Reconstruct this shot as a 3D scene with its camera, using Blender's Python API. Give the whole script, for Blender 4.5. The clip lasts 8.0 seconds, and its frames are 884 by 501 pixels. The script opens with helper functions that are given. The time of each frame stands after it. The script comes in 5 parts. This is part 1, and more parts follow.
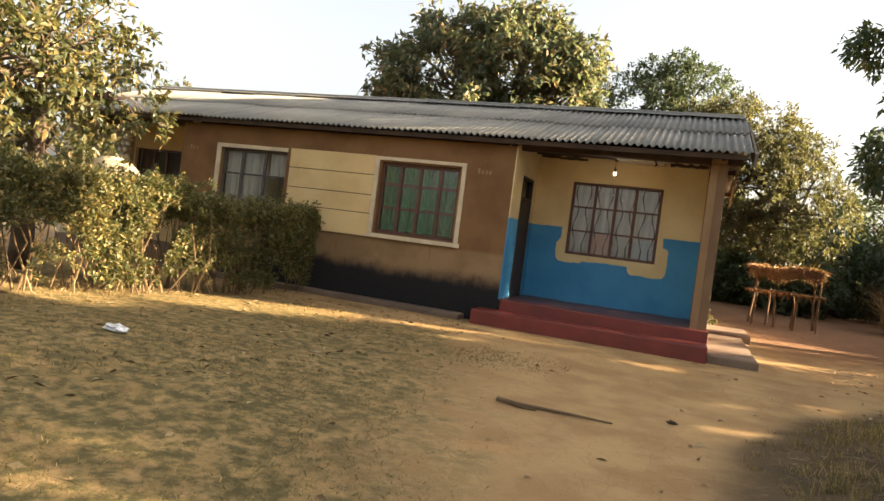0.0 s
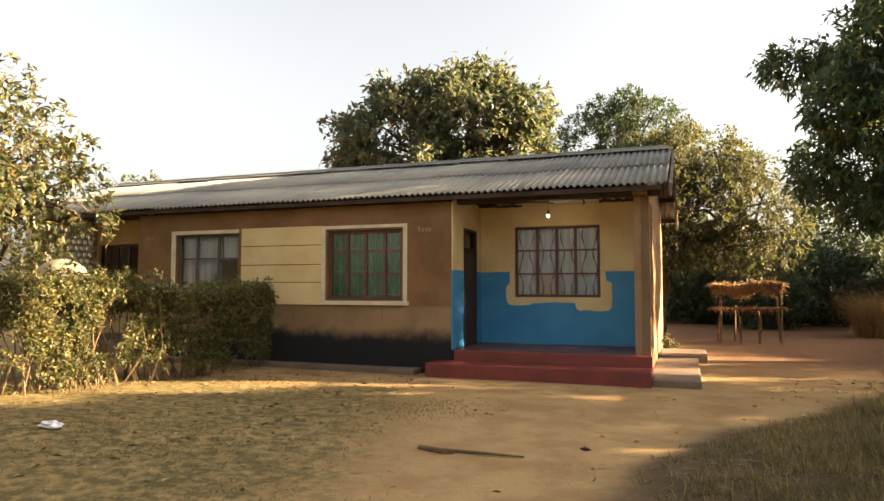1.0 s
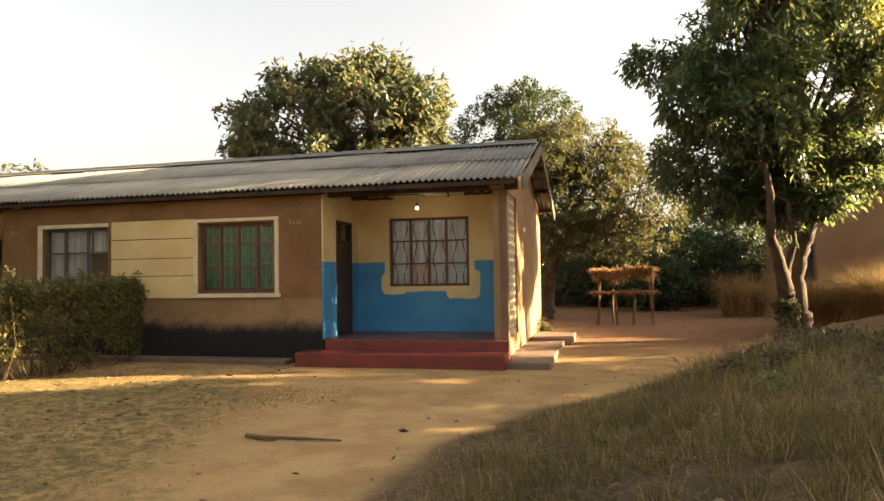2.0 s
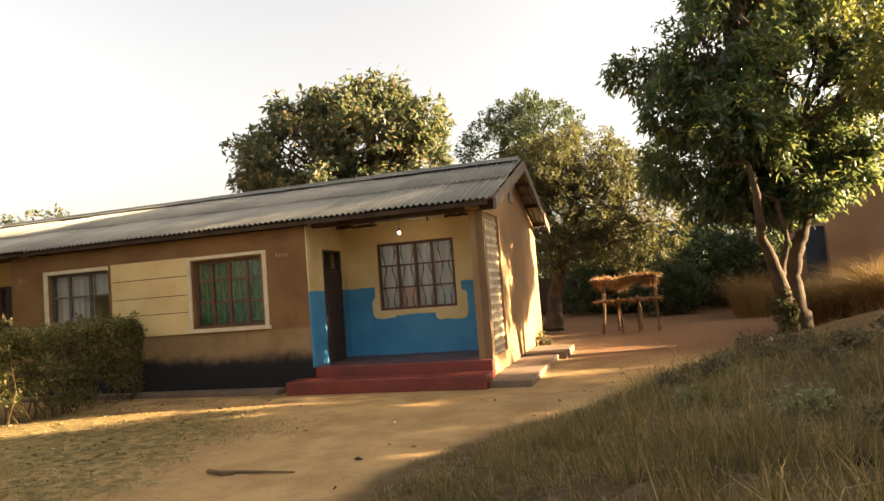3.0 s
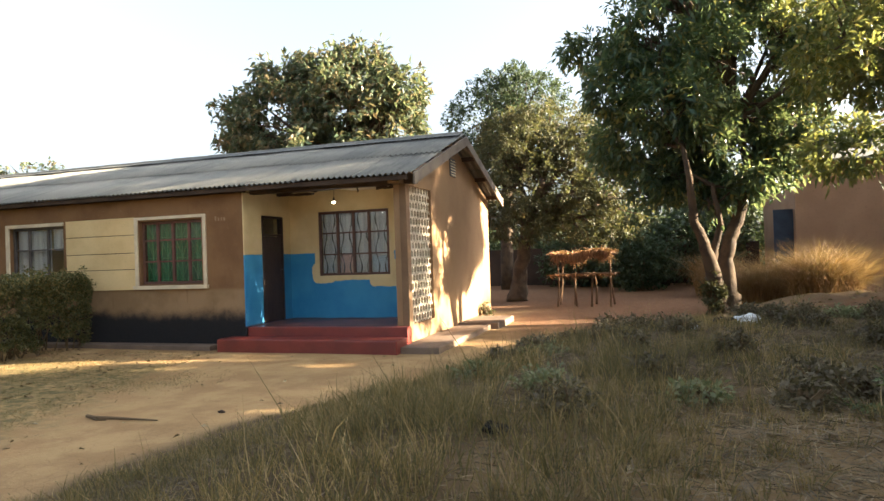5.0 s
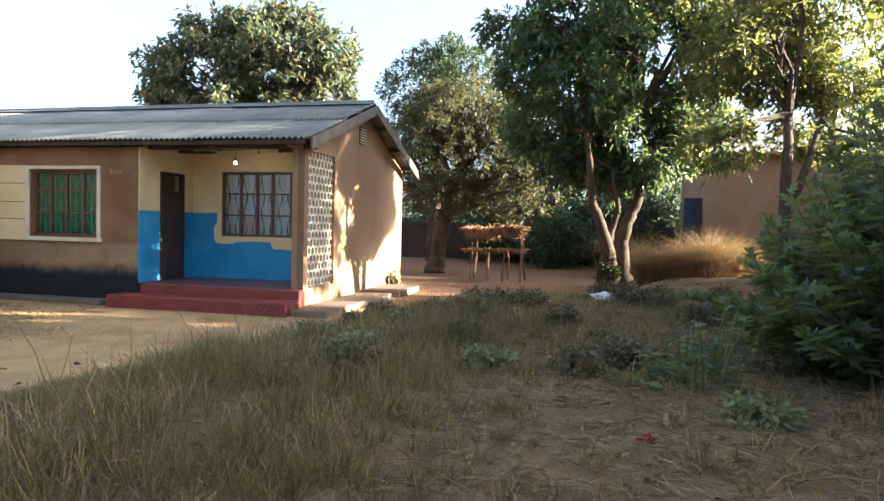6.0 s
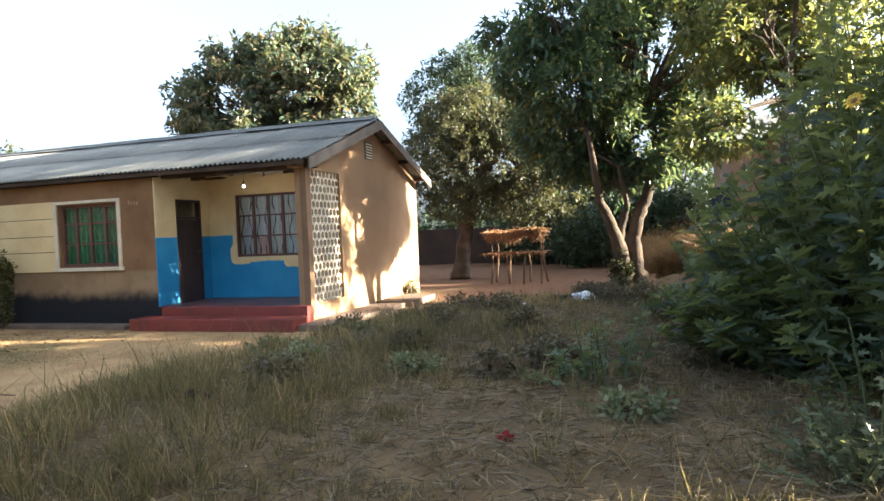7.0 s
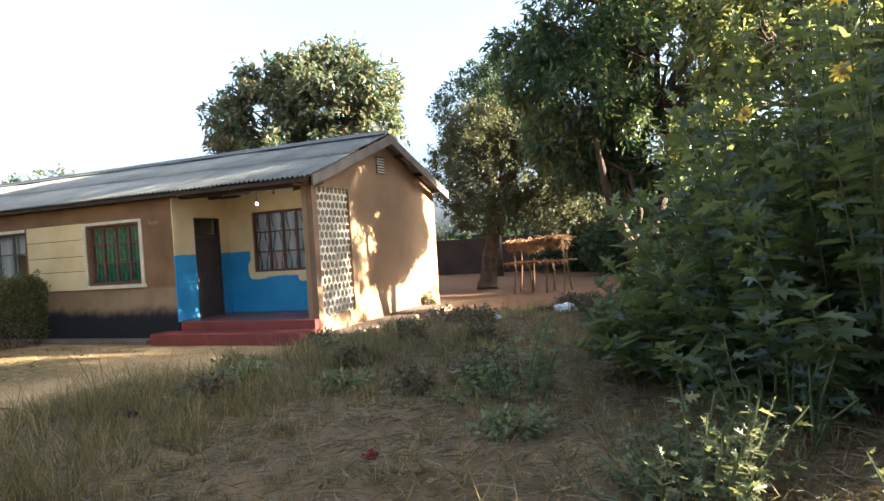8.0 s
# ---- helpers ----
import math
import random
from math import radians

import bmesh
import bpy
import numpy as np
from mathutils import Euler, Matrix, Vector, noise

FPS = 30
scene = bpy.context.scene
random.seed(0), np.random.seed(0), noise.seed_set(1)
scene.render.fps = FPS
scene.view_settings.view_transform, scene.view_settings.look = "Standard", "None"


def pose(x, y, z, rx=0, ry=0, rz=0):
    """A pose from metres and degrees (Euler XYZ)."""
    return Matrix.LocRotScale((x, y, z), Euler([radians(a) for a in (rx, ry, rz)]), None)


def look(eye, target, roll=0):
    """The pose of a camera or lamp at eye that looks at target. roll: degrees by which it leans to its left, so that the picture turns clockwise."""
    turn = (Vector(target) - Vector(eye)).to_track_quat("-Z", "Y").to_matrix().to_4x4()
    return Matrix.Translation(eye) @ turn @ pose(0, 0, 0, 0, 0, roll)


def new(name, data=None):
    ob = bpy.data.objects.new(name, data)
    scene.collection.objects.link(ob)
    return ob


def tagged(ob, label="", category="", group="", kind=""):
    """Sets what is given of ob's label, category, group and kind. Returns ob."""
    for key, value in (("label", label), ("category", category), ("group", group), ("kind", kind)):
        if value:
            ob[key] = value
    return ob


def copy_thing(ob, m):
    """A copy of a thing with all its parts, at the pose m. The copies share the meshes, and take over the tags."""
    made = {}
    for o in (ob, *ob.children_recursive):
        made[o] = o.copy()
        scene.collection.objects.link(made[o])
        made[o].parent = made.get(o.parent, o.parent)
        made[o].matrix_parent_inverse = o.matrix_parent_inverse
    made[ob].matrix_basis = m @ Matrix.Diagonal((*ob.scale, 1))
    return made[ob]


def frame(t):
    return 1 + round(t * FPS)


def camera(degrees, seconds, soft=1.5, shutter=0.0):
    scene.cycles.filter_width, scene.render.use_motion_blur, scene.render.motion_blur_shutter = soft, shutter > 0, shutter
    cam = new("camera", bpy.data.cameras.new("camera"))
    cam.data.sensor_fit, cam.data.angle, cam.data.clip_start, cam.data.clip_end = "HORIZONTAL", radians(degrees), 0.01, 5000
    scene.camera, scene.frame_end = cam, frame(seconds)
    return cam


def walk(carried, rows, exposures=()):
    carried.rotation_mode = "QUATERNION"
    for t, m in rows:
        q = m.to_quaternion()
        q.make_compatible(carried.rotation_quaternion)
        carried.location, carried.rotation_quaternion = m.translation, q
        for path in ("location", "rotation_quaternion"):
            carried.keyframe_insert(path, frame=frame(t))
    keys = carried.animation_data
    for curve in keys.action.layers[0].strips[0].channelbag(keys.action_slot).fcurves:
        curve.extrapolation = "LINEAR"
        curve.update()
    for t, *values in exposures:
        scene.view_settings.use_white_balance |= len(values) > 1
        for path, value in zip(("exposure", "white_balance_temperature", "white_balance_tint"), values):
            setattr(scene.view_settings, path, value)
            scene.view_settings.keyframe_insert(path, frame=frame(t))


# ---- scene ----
cam = camera(67.3, 8.0)
PATH = [
    (0, (0.199, 0.524, 1.323), (-0.501, 2.396, 1.274), 7.2),
    (0.5, (0.631, 0.53, 1.347), (-0.013, 2.423, 1.31), 6.2),
    (1, (1.054, 0.444, 1.389), (0.36, 2.316, 1.507), 0.1),
    (1.5, (1.52, 0.476, 1.43), (1.06, 2.422, 1.475), -1.9),
    (1.7, (1.726, 0.4, 1.431), (1.263, 2.345, 1.486), -1.4),
    (2.8, (2.732, 0.374, 1.539), (2.187, 2.295, 1.65), -2.0),
    (3, (2.888, 0.416, 1.554), (2.319, 2.33, 1.674), -4.4),
    (3.5, (3.372, 0.477, 1.589), (2.851, 2.405, 1.689), -5.8),
    (4, (3.806, 0.474, 1.585), (3.389, 2.43, 1.583), -1.7),
    (4.2, (3.96, 0.489, 1.594), (3.41, 2.412, 1.568), -1.5),
    (5.3, (4.786, 0.418, 1.547), (4.153, 2.316, 1.571), -1.9),
    (5.5, (4.956, 0.457, 1.526), (4.389, 2.375, 1.521), -0.0),
    (6, (5.428, 0.476, 1.544), (4.953, 2.418, 1.472), 1.3),
    (6.5, (5.844, 0.436, 1.572), (5.224, 2.338, 1.565), -2.3),
    (7, (6.284, 0.526, 1.578), (5.663, 2.427, 1.525), -2.4),
    (7.5, (6.695, 0.552, 1.592), (5.87, 2.374, 1.61), -4.7),
    (8, (7.12, 0.717, 1.61), (6.353, 2.564, 1.589), -3.7),
]
EXPOSURES = [(0.0, 3.27, 6850, 12), (1.0, 3.24, 7200, 12), (3.0, 3.26, 7700, 13), (3.5, 3.26, 7650, 13), (4.0, 3.46, 7150, 11), (4.2, 3.46, 6950, 11), (5.3, 3.46, 5620, 8), (6.0, 3.58, 5180, 8), (6.5, 3.62, 5220, 8), (8.0, 3.62, 5280, 8)]
walk(cam, [(t, look(eye, target, roll)) for t, eye, target, roll in PATH], EXPOSURES)

# ---- light ----
SUN_AZ, SUN_EL = radians(17.0), radians(15.5)      # measured from +x towards +y
world = bpy.data.worlds.new("sky")
scene.world = world
world.use_nodes = True
wn = world.node_tree
sky = wn.nodes.new("ShaderNodeTexSky")
sky.sky_type, sky.sun_disc = "NISHITA", False
sky.sun_elevation, sky.sun_rotation = SUN_EL, radians(90) - SUN_AZ
sky.air_density, sky.dust_density, sky.ozone_density = 1.0, 5.0, 1.0
wn.nodes["Background"].inputs["Strength"].default_value = 0.05
haze = wn.nodes.new("ShaderNodeHueSaturation")
haze.inputs["Saturation"].default_value = 0.42
wn.links.new(sky.outputs[0], haze.inputs["Color"])
wn.links.new(haze.outputs[0], wn.nodes["Background"].inputs["Color"])
sun = new("sun", bpy.data.lights.new("sun", "SUN"))
sun.data.energy, sun.data.angle, sun.data.color = 5.0, radians(0.6), (1.0, 0.79, 0.53)
sun_dir = Vector((math.cos(SUN_AZ) * math.cos(SUN_EL), math.sin(SUN_AZ) * math.cos(SUN_EL), math.sin(SUN_EL)))
sun.matrix_basis = look(Vector((20, 10, 20)), Vector((20, 10, 20)) - sun_dir)


# ---- small tools ----
PLACE = {}


def thing(name, label, category, x=0.0, y=0.0, z=0.0, group="", kind=""):
    ob = new(name)
    ob.empty_display_size = 0.2
    ob.location = (x, y, z)
    PLACE[ob] = Matrix.Translation((x, y, z))
    return tagged(ob, label, category, group, kind)


def link_part(name, mesh, material, parent, label=""):
    ob = new(name, mesh)
    if material and not mesh.materials:
        mesh.materials.append(material)
    if parent:
        ob.parent = parent
        ob.matrix_parent_inverse = PLACE[parent].inverted()
    PLACE[ob] = Matrix.Identity(4)
    return tagged(ob, label) if label else ob


def part(name, bm, material, parent, label="", smooth=False):
    me = bpy.data.meshes.new(name)
    bmesh.ops.recalc_face_normals(bm, faces=bm.faces)
    bm.to_mesh(me)
    bm.free()
    if smooth:
        me.polygons.foreach_set("use_smooth", [True] * len(me.polygons))
    return link_part(name, me, material, parent, label)


def arrays(name, verts, faces):
    """A mesh from arrays; all faces have the same number of corners."""
    me = bpy.data.meshes.new(name)
    verts, faces = np.asarray(verts, dtype=np.float32).reshape(-1, 3), np.asarray(faces, dtype=np.int32)
    n, k = faces.shape
    me.vertices.add(len(verts))
    me.vertices.foreach_set("co", verts.ravel())
    me.loops.add(n * k)
    me.loops.foreach_set("vertex_index", faces.ravel())
    me.polygons.add(n)
    me.polygons.foreach_set("loop_start", np.arange(0, n * k, k, dtype=np.int32))
    me.polygons.foreach_set("loop_total", np.full(n, k, dtype=np.int32))
    me.update(calc_edges=True)
    return me


def box(bm, x0, x1, y0, y1, z0, z1, bevel=0.0):
    made = bmesh.ops.create_cube(bm, size=1.0, matrix=Matrix.LocRotScale(((x0 + x1) / 2, (y0 + y1) / 2, (z0 + z1) / 2), None, (x1 - x0, y1 - y0, z1 - z0)))
    if bevel:
        edges = list({e for v in made["verts"] for e in v.link_edges})
        bmesh.ops.bevel(bm, geom=edges, offset=bevel, segments=2, affect="EDGES", profile=0.6)


def boxed(name, material, parent, x0, x1, y0, y1, z0, z1, bevel=0.0, label=""):
    bm = bmesh.new()
    box(bm, x0, x1, y0, y1, z0, z1, bevel)
    return part(name, bm, material, parent, label)


def tube(bm, pts, radii, segs=7):
    """A bent, tapered rod through the points."""
    pts = [Vector(p) for p in pts]
    rings = []
    for i, p in enumerate(pts):
        d = (pts[min(i + 1, len(pts) - 1)] - pts[max(i - 1, 0)]).normalized()
        a = d.cross(Vector((0.31, 0.95, 0.07))).normalized()
        b = d.cross(a)
        r = radii[i] if hasattr(radii, "__len__") else radii
        rings.append([bm.verts.new(p + r * (math.cos(2 * math.pi * k / segs) * a + math.sin(2 * math.pi * k / segs) * b)) for k in range(segs)])
    for i in range(len(rings) - 1):
        for k in range(segs):
            bm.faces.new((rings[i][k], rings[i][(k + 1) % segs], rings[i + 1][(k + 1) % segs], rings[i + 1][k]))
    bm.faces.new(rings[0])
    bm.faces.new(rings[-1])


def wall_with_holes(bm, u0, u1, z0, z1, w0, w1, holes, along="x"):
    """A wall from u0 to u1 along an axis, w0 to w1 thick, with rectangular holes (ua, ub, za, zb)."""
    us = sorted({u0, u1, *[h[0] for h in holes], *[h[1] for h in holes]})
    zs = sorted({z0, z1, *[h[2] for h in holes], *[h[3] for h in holes]})
    us, zs = [u for u in us if u0 <= u <= u1], [z for z in zs if z0 <= z <= z1]
    cache = {}

    def vert(u, w, z):
        if (u, w, z) not in cache:
            cache[u, w, z] = bm.verts.new((u, w, z) if along == "x" else (w, u, z))
        return cache[u, w, z]

    def solid(i, j):
        if i < 0 or j < 0 or i >= len(us) - 1 or j >= len(zs) - 1:
            return False
        u, z = (us[i] + us[i + 1]) / 2, (zs[j] + zs[j + 1]) / 2
        return not any(h[0] < u < h[1] and h[2] < z < h[3] for h in holes)

    for i in range(len(us) - 1):
        for j in range(len(zs) - 1):
            if not solid(i, j):
                continue
            a, b, c, d = us[i], us[i + 1], zs[j], zs[j + 1]
            for w in (w0, w1):
                bm.faces.new([vert(a, w, c), vert(b, w, c), vert(b, w, d), vert(a, w, d)])
            for di, dj, p, q in ((-1, 0, (a, c), (a, d)), (1, 0, (b, c), (b, d)), (0, -1, (a, c), (b, c)), (0, 1, (a, d), (b, d))):
                if not solid(i + di, j + dj):
                    bm.faces.new([vert(p[0], w0, p[1]), vert(q[0], w0, q[1]), vert(q[0], w1, q[1]), vert(p[0], w1, p[1])])


def smooth01(a, b, v):
    t = min(1.0, max(0.0, (v - a) / (b - a)))
    return t * t * (3 - 2 * t)


# ---- materials ----
class Mat:
    """A short way to write node materials in world coordinates."""

    def __init__(self, name, roughness=0.85, metallic=0.0, specular=0.3):
        self.m = bpy.data.materials.new(name)
        self.m.use_nodes = True
        self.t = self.m.node_tree
        self.b = self.t.nodes["Principled BSDF"]
        self.b.inputs["Roughness"].default_value = roughness
        self.b.inputs["Metallic"].default_value = metallic
        self.b.inputs["Specular IOR Level"].default_value = specular
        self.geo = self.t.nodes.new("ShaderNodeNewGeometry")
        self.pos = self.geo.outputs["Position"]

    def node(self, kind):
        return self.t.nodes.new(kind)

    def link(self, a, b):
        if isinstance(a, (int, float)):
            b.default_value = a
        elif isinstance(a, tuple):
            b.default_value = (*a, 1.0) if len(a) == 3 and b.type == "RGBA" else a
        else:
            self.t.links.new(a, b)

    def noise(self, scale, detail=4.0, rough=0.55, stretch=None, color=False):
        n = self.node("ShaderNodeTexNoise")
        n.inputs["Scale"].default_value, n.inputs["Detail"].default_value, n.inputs["Roughness"].default_value = scale, detail, rough
        if stretch:
            mp = self.node("ShaderNodeMapping")
            mp.inputs["Scale"].default_value = stretch
            self.link(self.pos, mp.inputs["Vector"])
            self.link(mp.outputs[0], n.inputs["Vector"])
        else:
            self.link(self.pos, n.inputs["Vector"])
        return n.outputs["Color" if color else "Fac"]

    def ramp(self, fac, a, b, va=0.0, vb=1.0):
        r = self.node("ShaderNodeMapRange")
        r.interpolation_type = "SMOOTHSTEP"
        for key, v in (("Value", fac), ("From Min", a), ("From Max", b), ("To Min", va), ("To Max", vb)):
            self.link(v, r.inputs[key])
        return r.outputs[0]

    def math(self, op, a, b=0.0):
        n = self.node("ShaderNodeMath")
        n.operation = op
        self.link(a, n.inputs[0])
        self.link(b, n.inputs[1])
        return n.outputs[0]

    def mix(self, fac, a, b):
        n = self.node("ShaderNodeMix")
        n.data_type = "RGBA"
        self.link(fac, n.inputs["Factor"])
        self.link(a, n.inputs["A"])
        self.link(b, n.inputs["B"])
        return n.outputs["Result"]

    def rounded(self, u, v, u0, u1, v0, v1, r):
        """How far a place lies outside a rounded rectangle."""
        far = []
        for w, a, b in ((u, u0, u1), (v, v0, v1)):
            off = self.math("ABSOLUTE", self.math("SUBTRACT", w, (a + b) / 2))
            far.append(self.math("MAXIMUM", self.math("SUBTRACT", off, (b - a) / 2 - r), 0.0))
        square = self.math("ADD", self.math("MULTIPLY", far[0], far[0]), self.math("MULTIPLY", far[1], far[1]))
        return self.math("SUBTRACT", self.math("SQRT", square), r)

    def axis(self, which):
        s = self.node("ShaderNodeSeparateXYZ")
        self.link(self.pos, s.inputs[0])
        return s.outputs[which]

    def base(self, c):
        self.link(c, self.b.inputs["Base Color"])
        return self

    def bump(self, height, strength=0.4, distance=0.01):
        n = self.node("ShaderNodeBump")
        n.inputs["Strength"].default_value, n.inputs["Distance"].default_value = strength, distance
        self.link(height, n.inputs["Height"])
        self.link(n.outputs[0], self.b.inputs["Normal"])
        return self

    def island(self):
        return self.geo.outputs["Random Per Island"]

    def rough(self, v):
        self.link(v, self.b.inputs["Roughness"])
        return self

    def through_light(self, color, amount):
        """Thin leaves let light through."""
        tr = self.node("ShaderNodeBsdfTranslucent")
        self.link(color, tr.inputs["Color"])
        mx = self.node("ShaderNodeMixShader")
        mx.inputs[0].default_value = amount
        out = self.t.nodes["Material Output"]
        self.link(self.b.outputs[0], mx.inputs[1])
        self.link(tr.outputs[0], mx.inputs[2])
        self.link(mx.outputs[0], out.inputs["Surface"])
        return self


def mottled(name, a, b, scale=3.0, fine=40.0, roughness=0.88, bump=0.35, distance=0.006, specular=0.2):
    """Paint, mud, wood or stone of two tones, at two scales of wear."""
    m = Mat(name, roughness, specular=specular)
    big, small = m.noise(scale), m.noise(fine, 5.0, 0.65)
    c = m.mix(m.ramp(big, 0.35, 0.68), a, b)
    dark = tuple(0.62 * v for v in a)
    m.base(m.mix(m.ramp(small, 0.5, 0.78, 0.0, 0.55), c, dark))
    return m.bump(small, bump, distance).m


def leaf_mat(name, colors, roughness=0.45, amount=0.36, glow=0.22):
    """Leaves whose colour runs through the given ones from leaf to leaf."""
    m = Mat(name, roughness, specular=0.5)
    r = m.node("ShaderNodeValToRGB")
    while len(r.color_ramp.elements) < len(colors):
        r.color_ramp.elements.new(0.5)
    for e, (p, c) in zip(r.color_ramp.elements, colors):
        e.position, e.color = p, (*c, 1.0)
    m.link(m.island(), r.inputs[0])
    patch = m.mix(m.ramp(m.noise(0.9, 2.0), 0.35, 0.7, 0.0, 0.5), r.outputs[0], tuple(0.6 * v for v in colors[0][1]))
    m.base(patch)
    bright = m.mix(glow, patch, (0.40, 0.41, 0.09))
    return m.through_light(bright, amount).m


def ground_material():
    m = Mat("soil", 0.95, specular=0.1)
    x, y = m.axis(0), m.axis(1)
    big, mid, small, grit = m.noise(0.35, 3.0), m.noise(1.7, 5.0, 0.6), m.noise(9.0, 6.0, 0.65), m.noise(70.0, 4.0, 0.7)
    sand = m.mix(m.ramp(mid, 0.35, 0.65), (0.40, 0.265, 0.125), (0.30, 0.185, 0.085))
    red = m.mix(m.ramp(small, 0.3, 0.7), (0.21, 0.108, 0.056), (0.13, 0.072, 0.039))
    # the swept earth beside the gable and round the stand is redder
    redness = m.math("MULTIPLY", m.ramp(y, 11.0, 15.0), m.ramp(m.math("ADD", x, m.math("MULTIPLY", big, 2.0)), 1.0, 3.0))
    bare = m.mix(m.math("MAXIMUM", redness, m.ramp(y, 16.0, 18.5)), sand, red)
    litter = m.mix(m.ramp(small, 0.35, 0.65), (0.20, 0.148, 0.060), (0.092, 0.080, 0.034))
    # thin dry grass lies over the yard away from the worn path
    left = m.ramp(m.math("ADD", m.math("ADD", x, m.math("MULTIPLY", y, 0.30)), m.math("MULTIPLY", mid, 2.6)), 0.6, 2.2, 1.0, 0.0)
    near = m.ramp(m.math("ADD", y, m.math("MULTIPLY", mid, 1.6)), 9.0, 10.2, 1.0, 0.0)
    cover = m.math("MULTIPLY", m.math("MULTIPLY", left, near), m.ramp(small, 0.25, 0.6, 0.25, 1.0))
    c = m.mix(cover, bare, litter)
    mound = m.node("ShaderNodeAttribute")
    mound.attribute_name = "red_earth"
    c = m.mix(m.math("MULTIPLY", mound.outputs["Fac"], 0.85), c, m.mix(m.ramp(mid, 0.35, 0.65), (0.20, 0.088, 0.044), (0.125, 0.060, 0.034)))
    at = m.node("ShaderNodeAttribute")
    at.attribute_name = "turf"
    c = m.mix(m.math("MULTIPLY", at.outputs["Fac"], m.ramp(small, 0.15, 0.5, 0.5, 1.0)), c, m.mix(m.ramp(mid, 0.4, 0.65), (0.105, 0.072, 0.040), (0.064, 0.047, 0.026)))
    # shallow cracks in the trodden earth
    v = m.node("ShaderNodeTexVoronoi")
    v.feature = "DISTANCE_TO_EDGE"
    v.inputs["Scale"].default_value = 7.0
    v2 = m.node("ShaderNodeMix")
    v2.data_type = "VECTOR"
    v2.inputs["Factor"].default_value = 0.12
    m.link(m.pos, v2.inputs["A"])
    m.link(m.noise(3.0, 3.0, 0.6, color=True), v2.inputs["B"])
    m.link(v2.outputs["Result"], v.inputs["Vector"])
    crack = m.ramp(v.outputs["Distance"], 0.0, 0.05, 0.22, 0.0)
    c = m.mix(m.math("MULTIPLY", crack, m.ramp(big, 0.4, 0.6)), c, (0.15, 0.095, 0.045))
    c = m.mix(m.ramp(grit, 0.55, 0.8, 0.0, 0.5), c, (0.17, 0.11, 0.055))
    m.base(c)
    h = m.math("ADD", m.math("MULTIPLY", small, 1.0), m.math("MULTIPLY", grit, 0.35))
    return m.bump(m.math("SUBTRACT", h, m.math("MULTIPLY", crack, 0.4)), 0.7, 0.03).m


def front_paint():
    """Brown plaster over a black-painted foot whose upper edge is uneven and splashed."""
    m = Mat("brown_plaster", 0.85, specular=0.2)
    z = m.axis(2)
    blot, small, run = m.noise(1.6), m.noise(30.0, 5.0, 0.65), m.noise(2.2, 4.0, 0.6, (6.0, 6.0, 0.7))
    brown = m.mix(m.ramp(blot, 0.35, 0.65), (0.160, 0.084, 0.037), (0.212, 0.118, 0.053))
    lower = m.mix(m.ramp(blot, 0.35, 0.65), (0.215, 0.138, 0.068), (0.28, 0.184, 0.096))
    c = m.mix(m.ramp(m.math("ADD", z, m.math("MULTIPLY", blot, 0.1)), 1.12, 1.2), lower, brown)
    c = m.mix(m.ramp(run, 0.56, 0.75, 0.0, 0.45), c, (0.13, 0.075, 0.038))
    c = m.mix(m.math("MULTIPLY", m.ramp(small, 0.62, 0.75), 0.35), c, (0.42, 0.34, 0.24))
    edge = m.math("ADD", z, m.math("MULTIPLY", m.math("SUBTRACT", m.noise(2.6, 6.0, 0.65), 0.5), 0.38))
    black = m.mix(small, (0.011, 0.011, 0.013), (0.024, 0.022, 0.021))
    m.base(m.mix(m.ramp(edge, 0.54, 0.80), black, c))
    return m.bump(small, 0.3, 0.008).m


def porch_paint(name, notch):
    """Blue to chest height and cream above; notch: the cream runs down round the window with a brushed edge."""
    m = Mat(name, 0.6, specular=0.3)
    x, z = m.axis(0), m.axis(2)
    small, blot = m.noise(35.0, 5.0, 0.6), m.noise(1.8)
    cream = m.mix(m.ramp(blot, 0.3, 0.7), (0.66, 0.52, 0.27), (0.56, 0.42, 0.21))
    cream = m.mix(m.ramp(m.noise(3.0, 4.0, 0.6, (5.0, 5.0, 0.6)), 0.6, 0.78, 0.0, 0.35), cream, (0.38, 0.28, 0.15))
    blue = m.mix(m.ramp(blot, 0.3, 0.7), (0.030, 0.185, 0.36), (0.048, 0.235, 0.41))
    blue = m.mix(m.ramp(small, 0.6, 0.8, 0.0, 0.4), blue, (0.10, 0.27, 0.38))
    wob = m.math("MULTIPLY", m.math("SUBTRACT", m.noise(4.5, 3.0, 0.5), 0.5), 0.07)
    mask = m.ramp(m.math("ADD", z, m.math("MULTIPLY", wob, 0.35)), 1.706, 1.714)
    if notch:
        wx, wz = m.math("ADD", x, wob), m.math("SUBTRACT", z, wob)
        for x0, x1, z0, z1, r in ((-1.955, -0.27, 1.165, 2.2, 0.03), (-2.02, -1.52, 1.115, 1.52, 0.12), (-0.79, -0.16, 1.035, 1.55, 0.10)):
            mask = m.math("MAXIMUM", mask, m.ramp(m.rounded(wx, wz, x0, x1, z0, z1, r), -0.005, 0.005, 1.0, 0.0))
    c = m.mix(mask, blue, cream)
    foot = m.ramp(m.math("ADD", z, m.math("MULTIPLY", blot, 0.08)), 0.47, 0.50, 0.7, 0.0)
    m.base(m.mix(foot, c, (0.10, 0.035, 0.03)))
    return m.bump(small, 0.25, 0.006).m


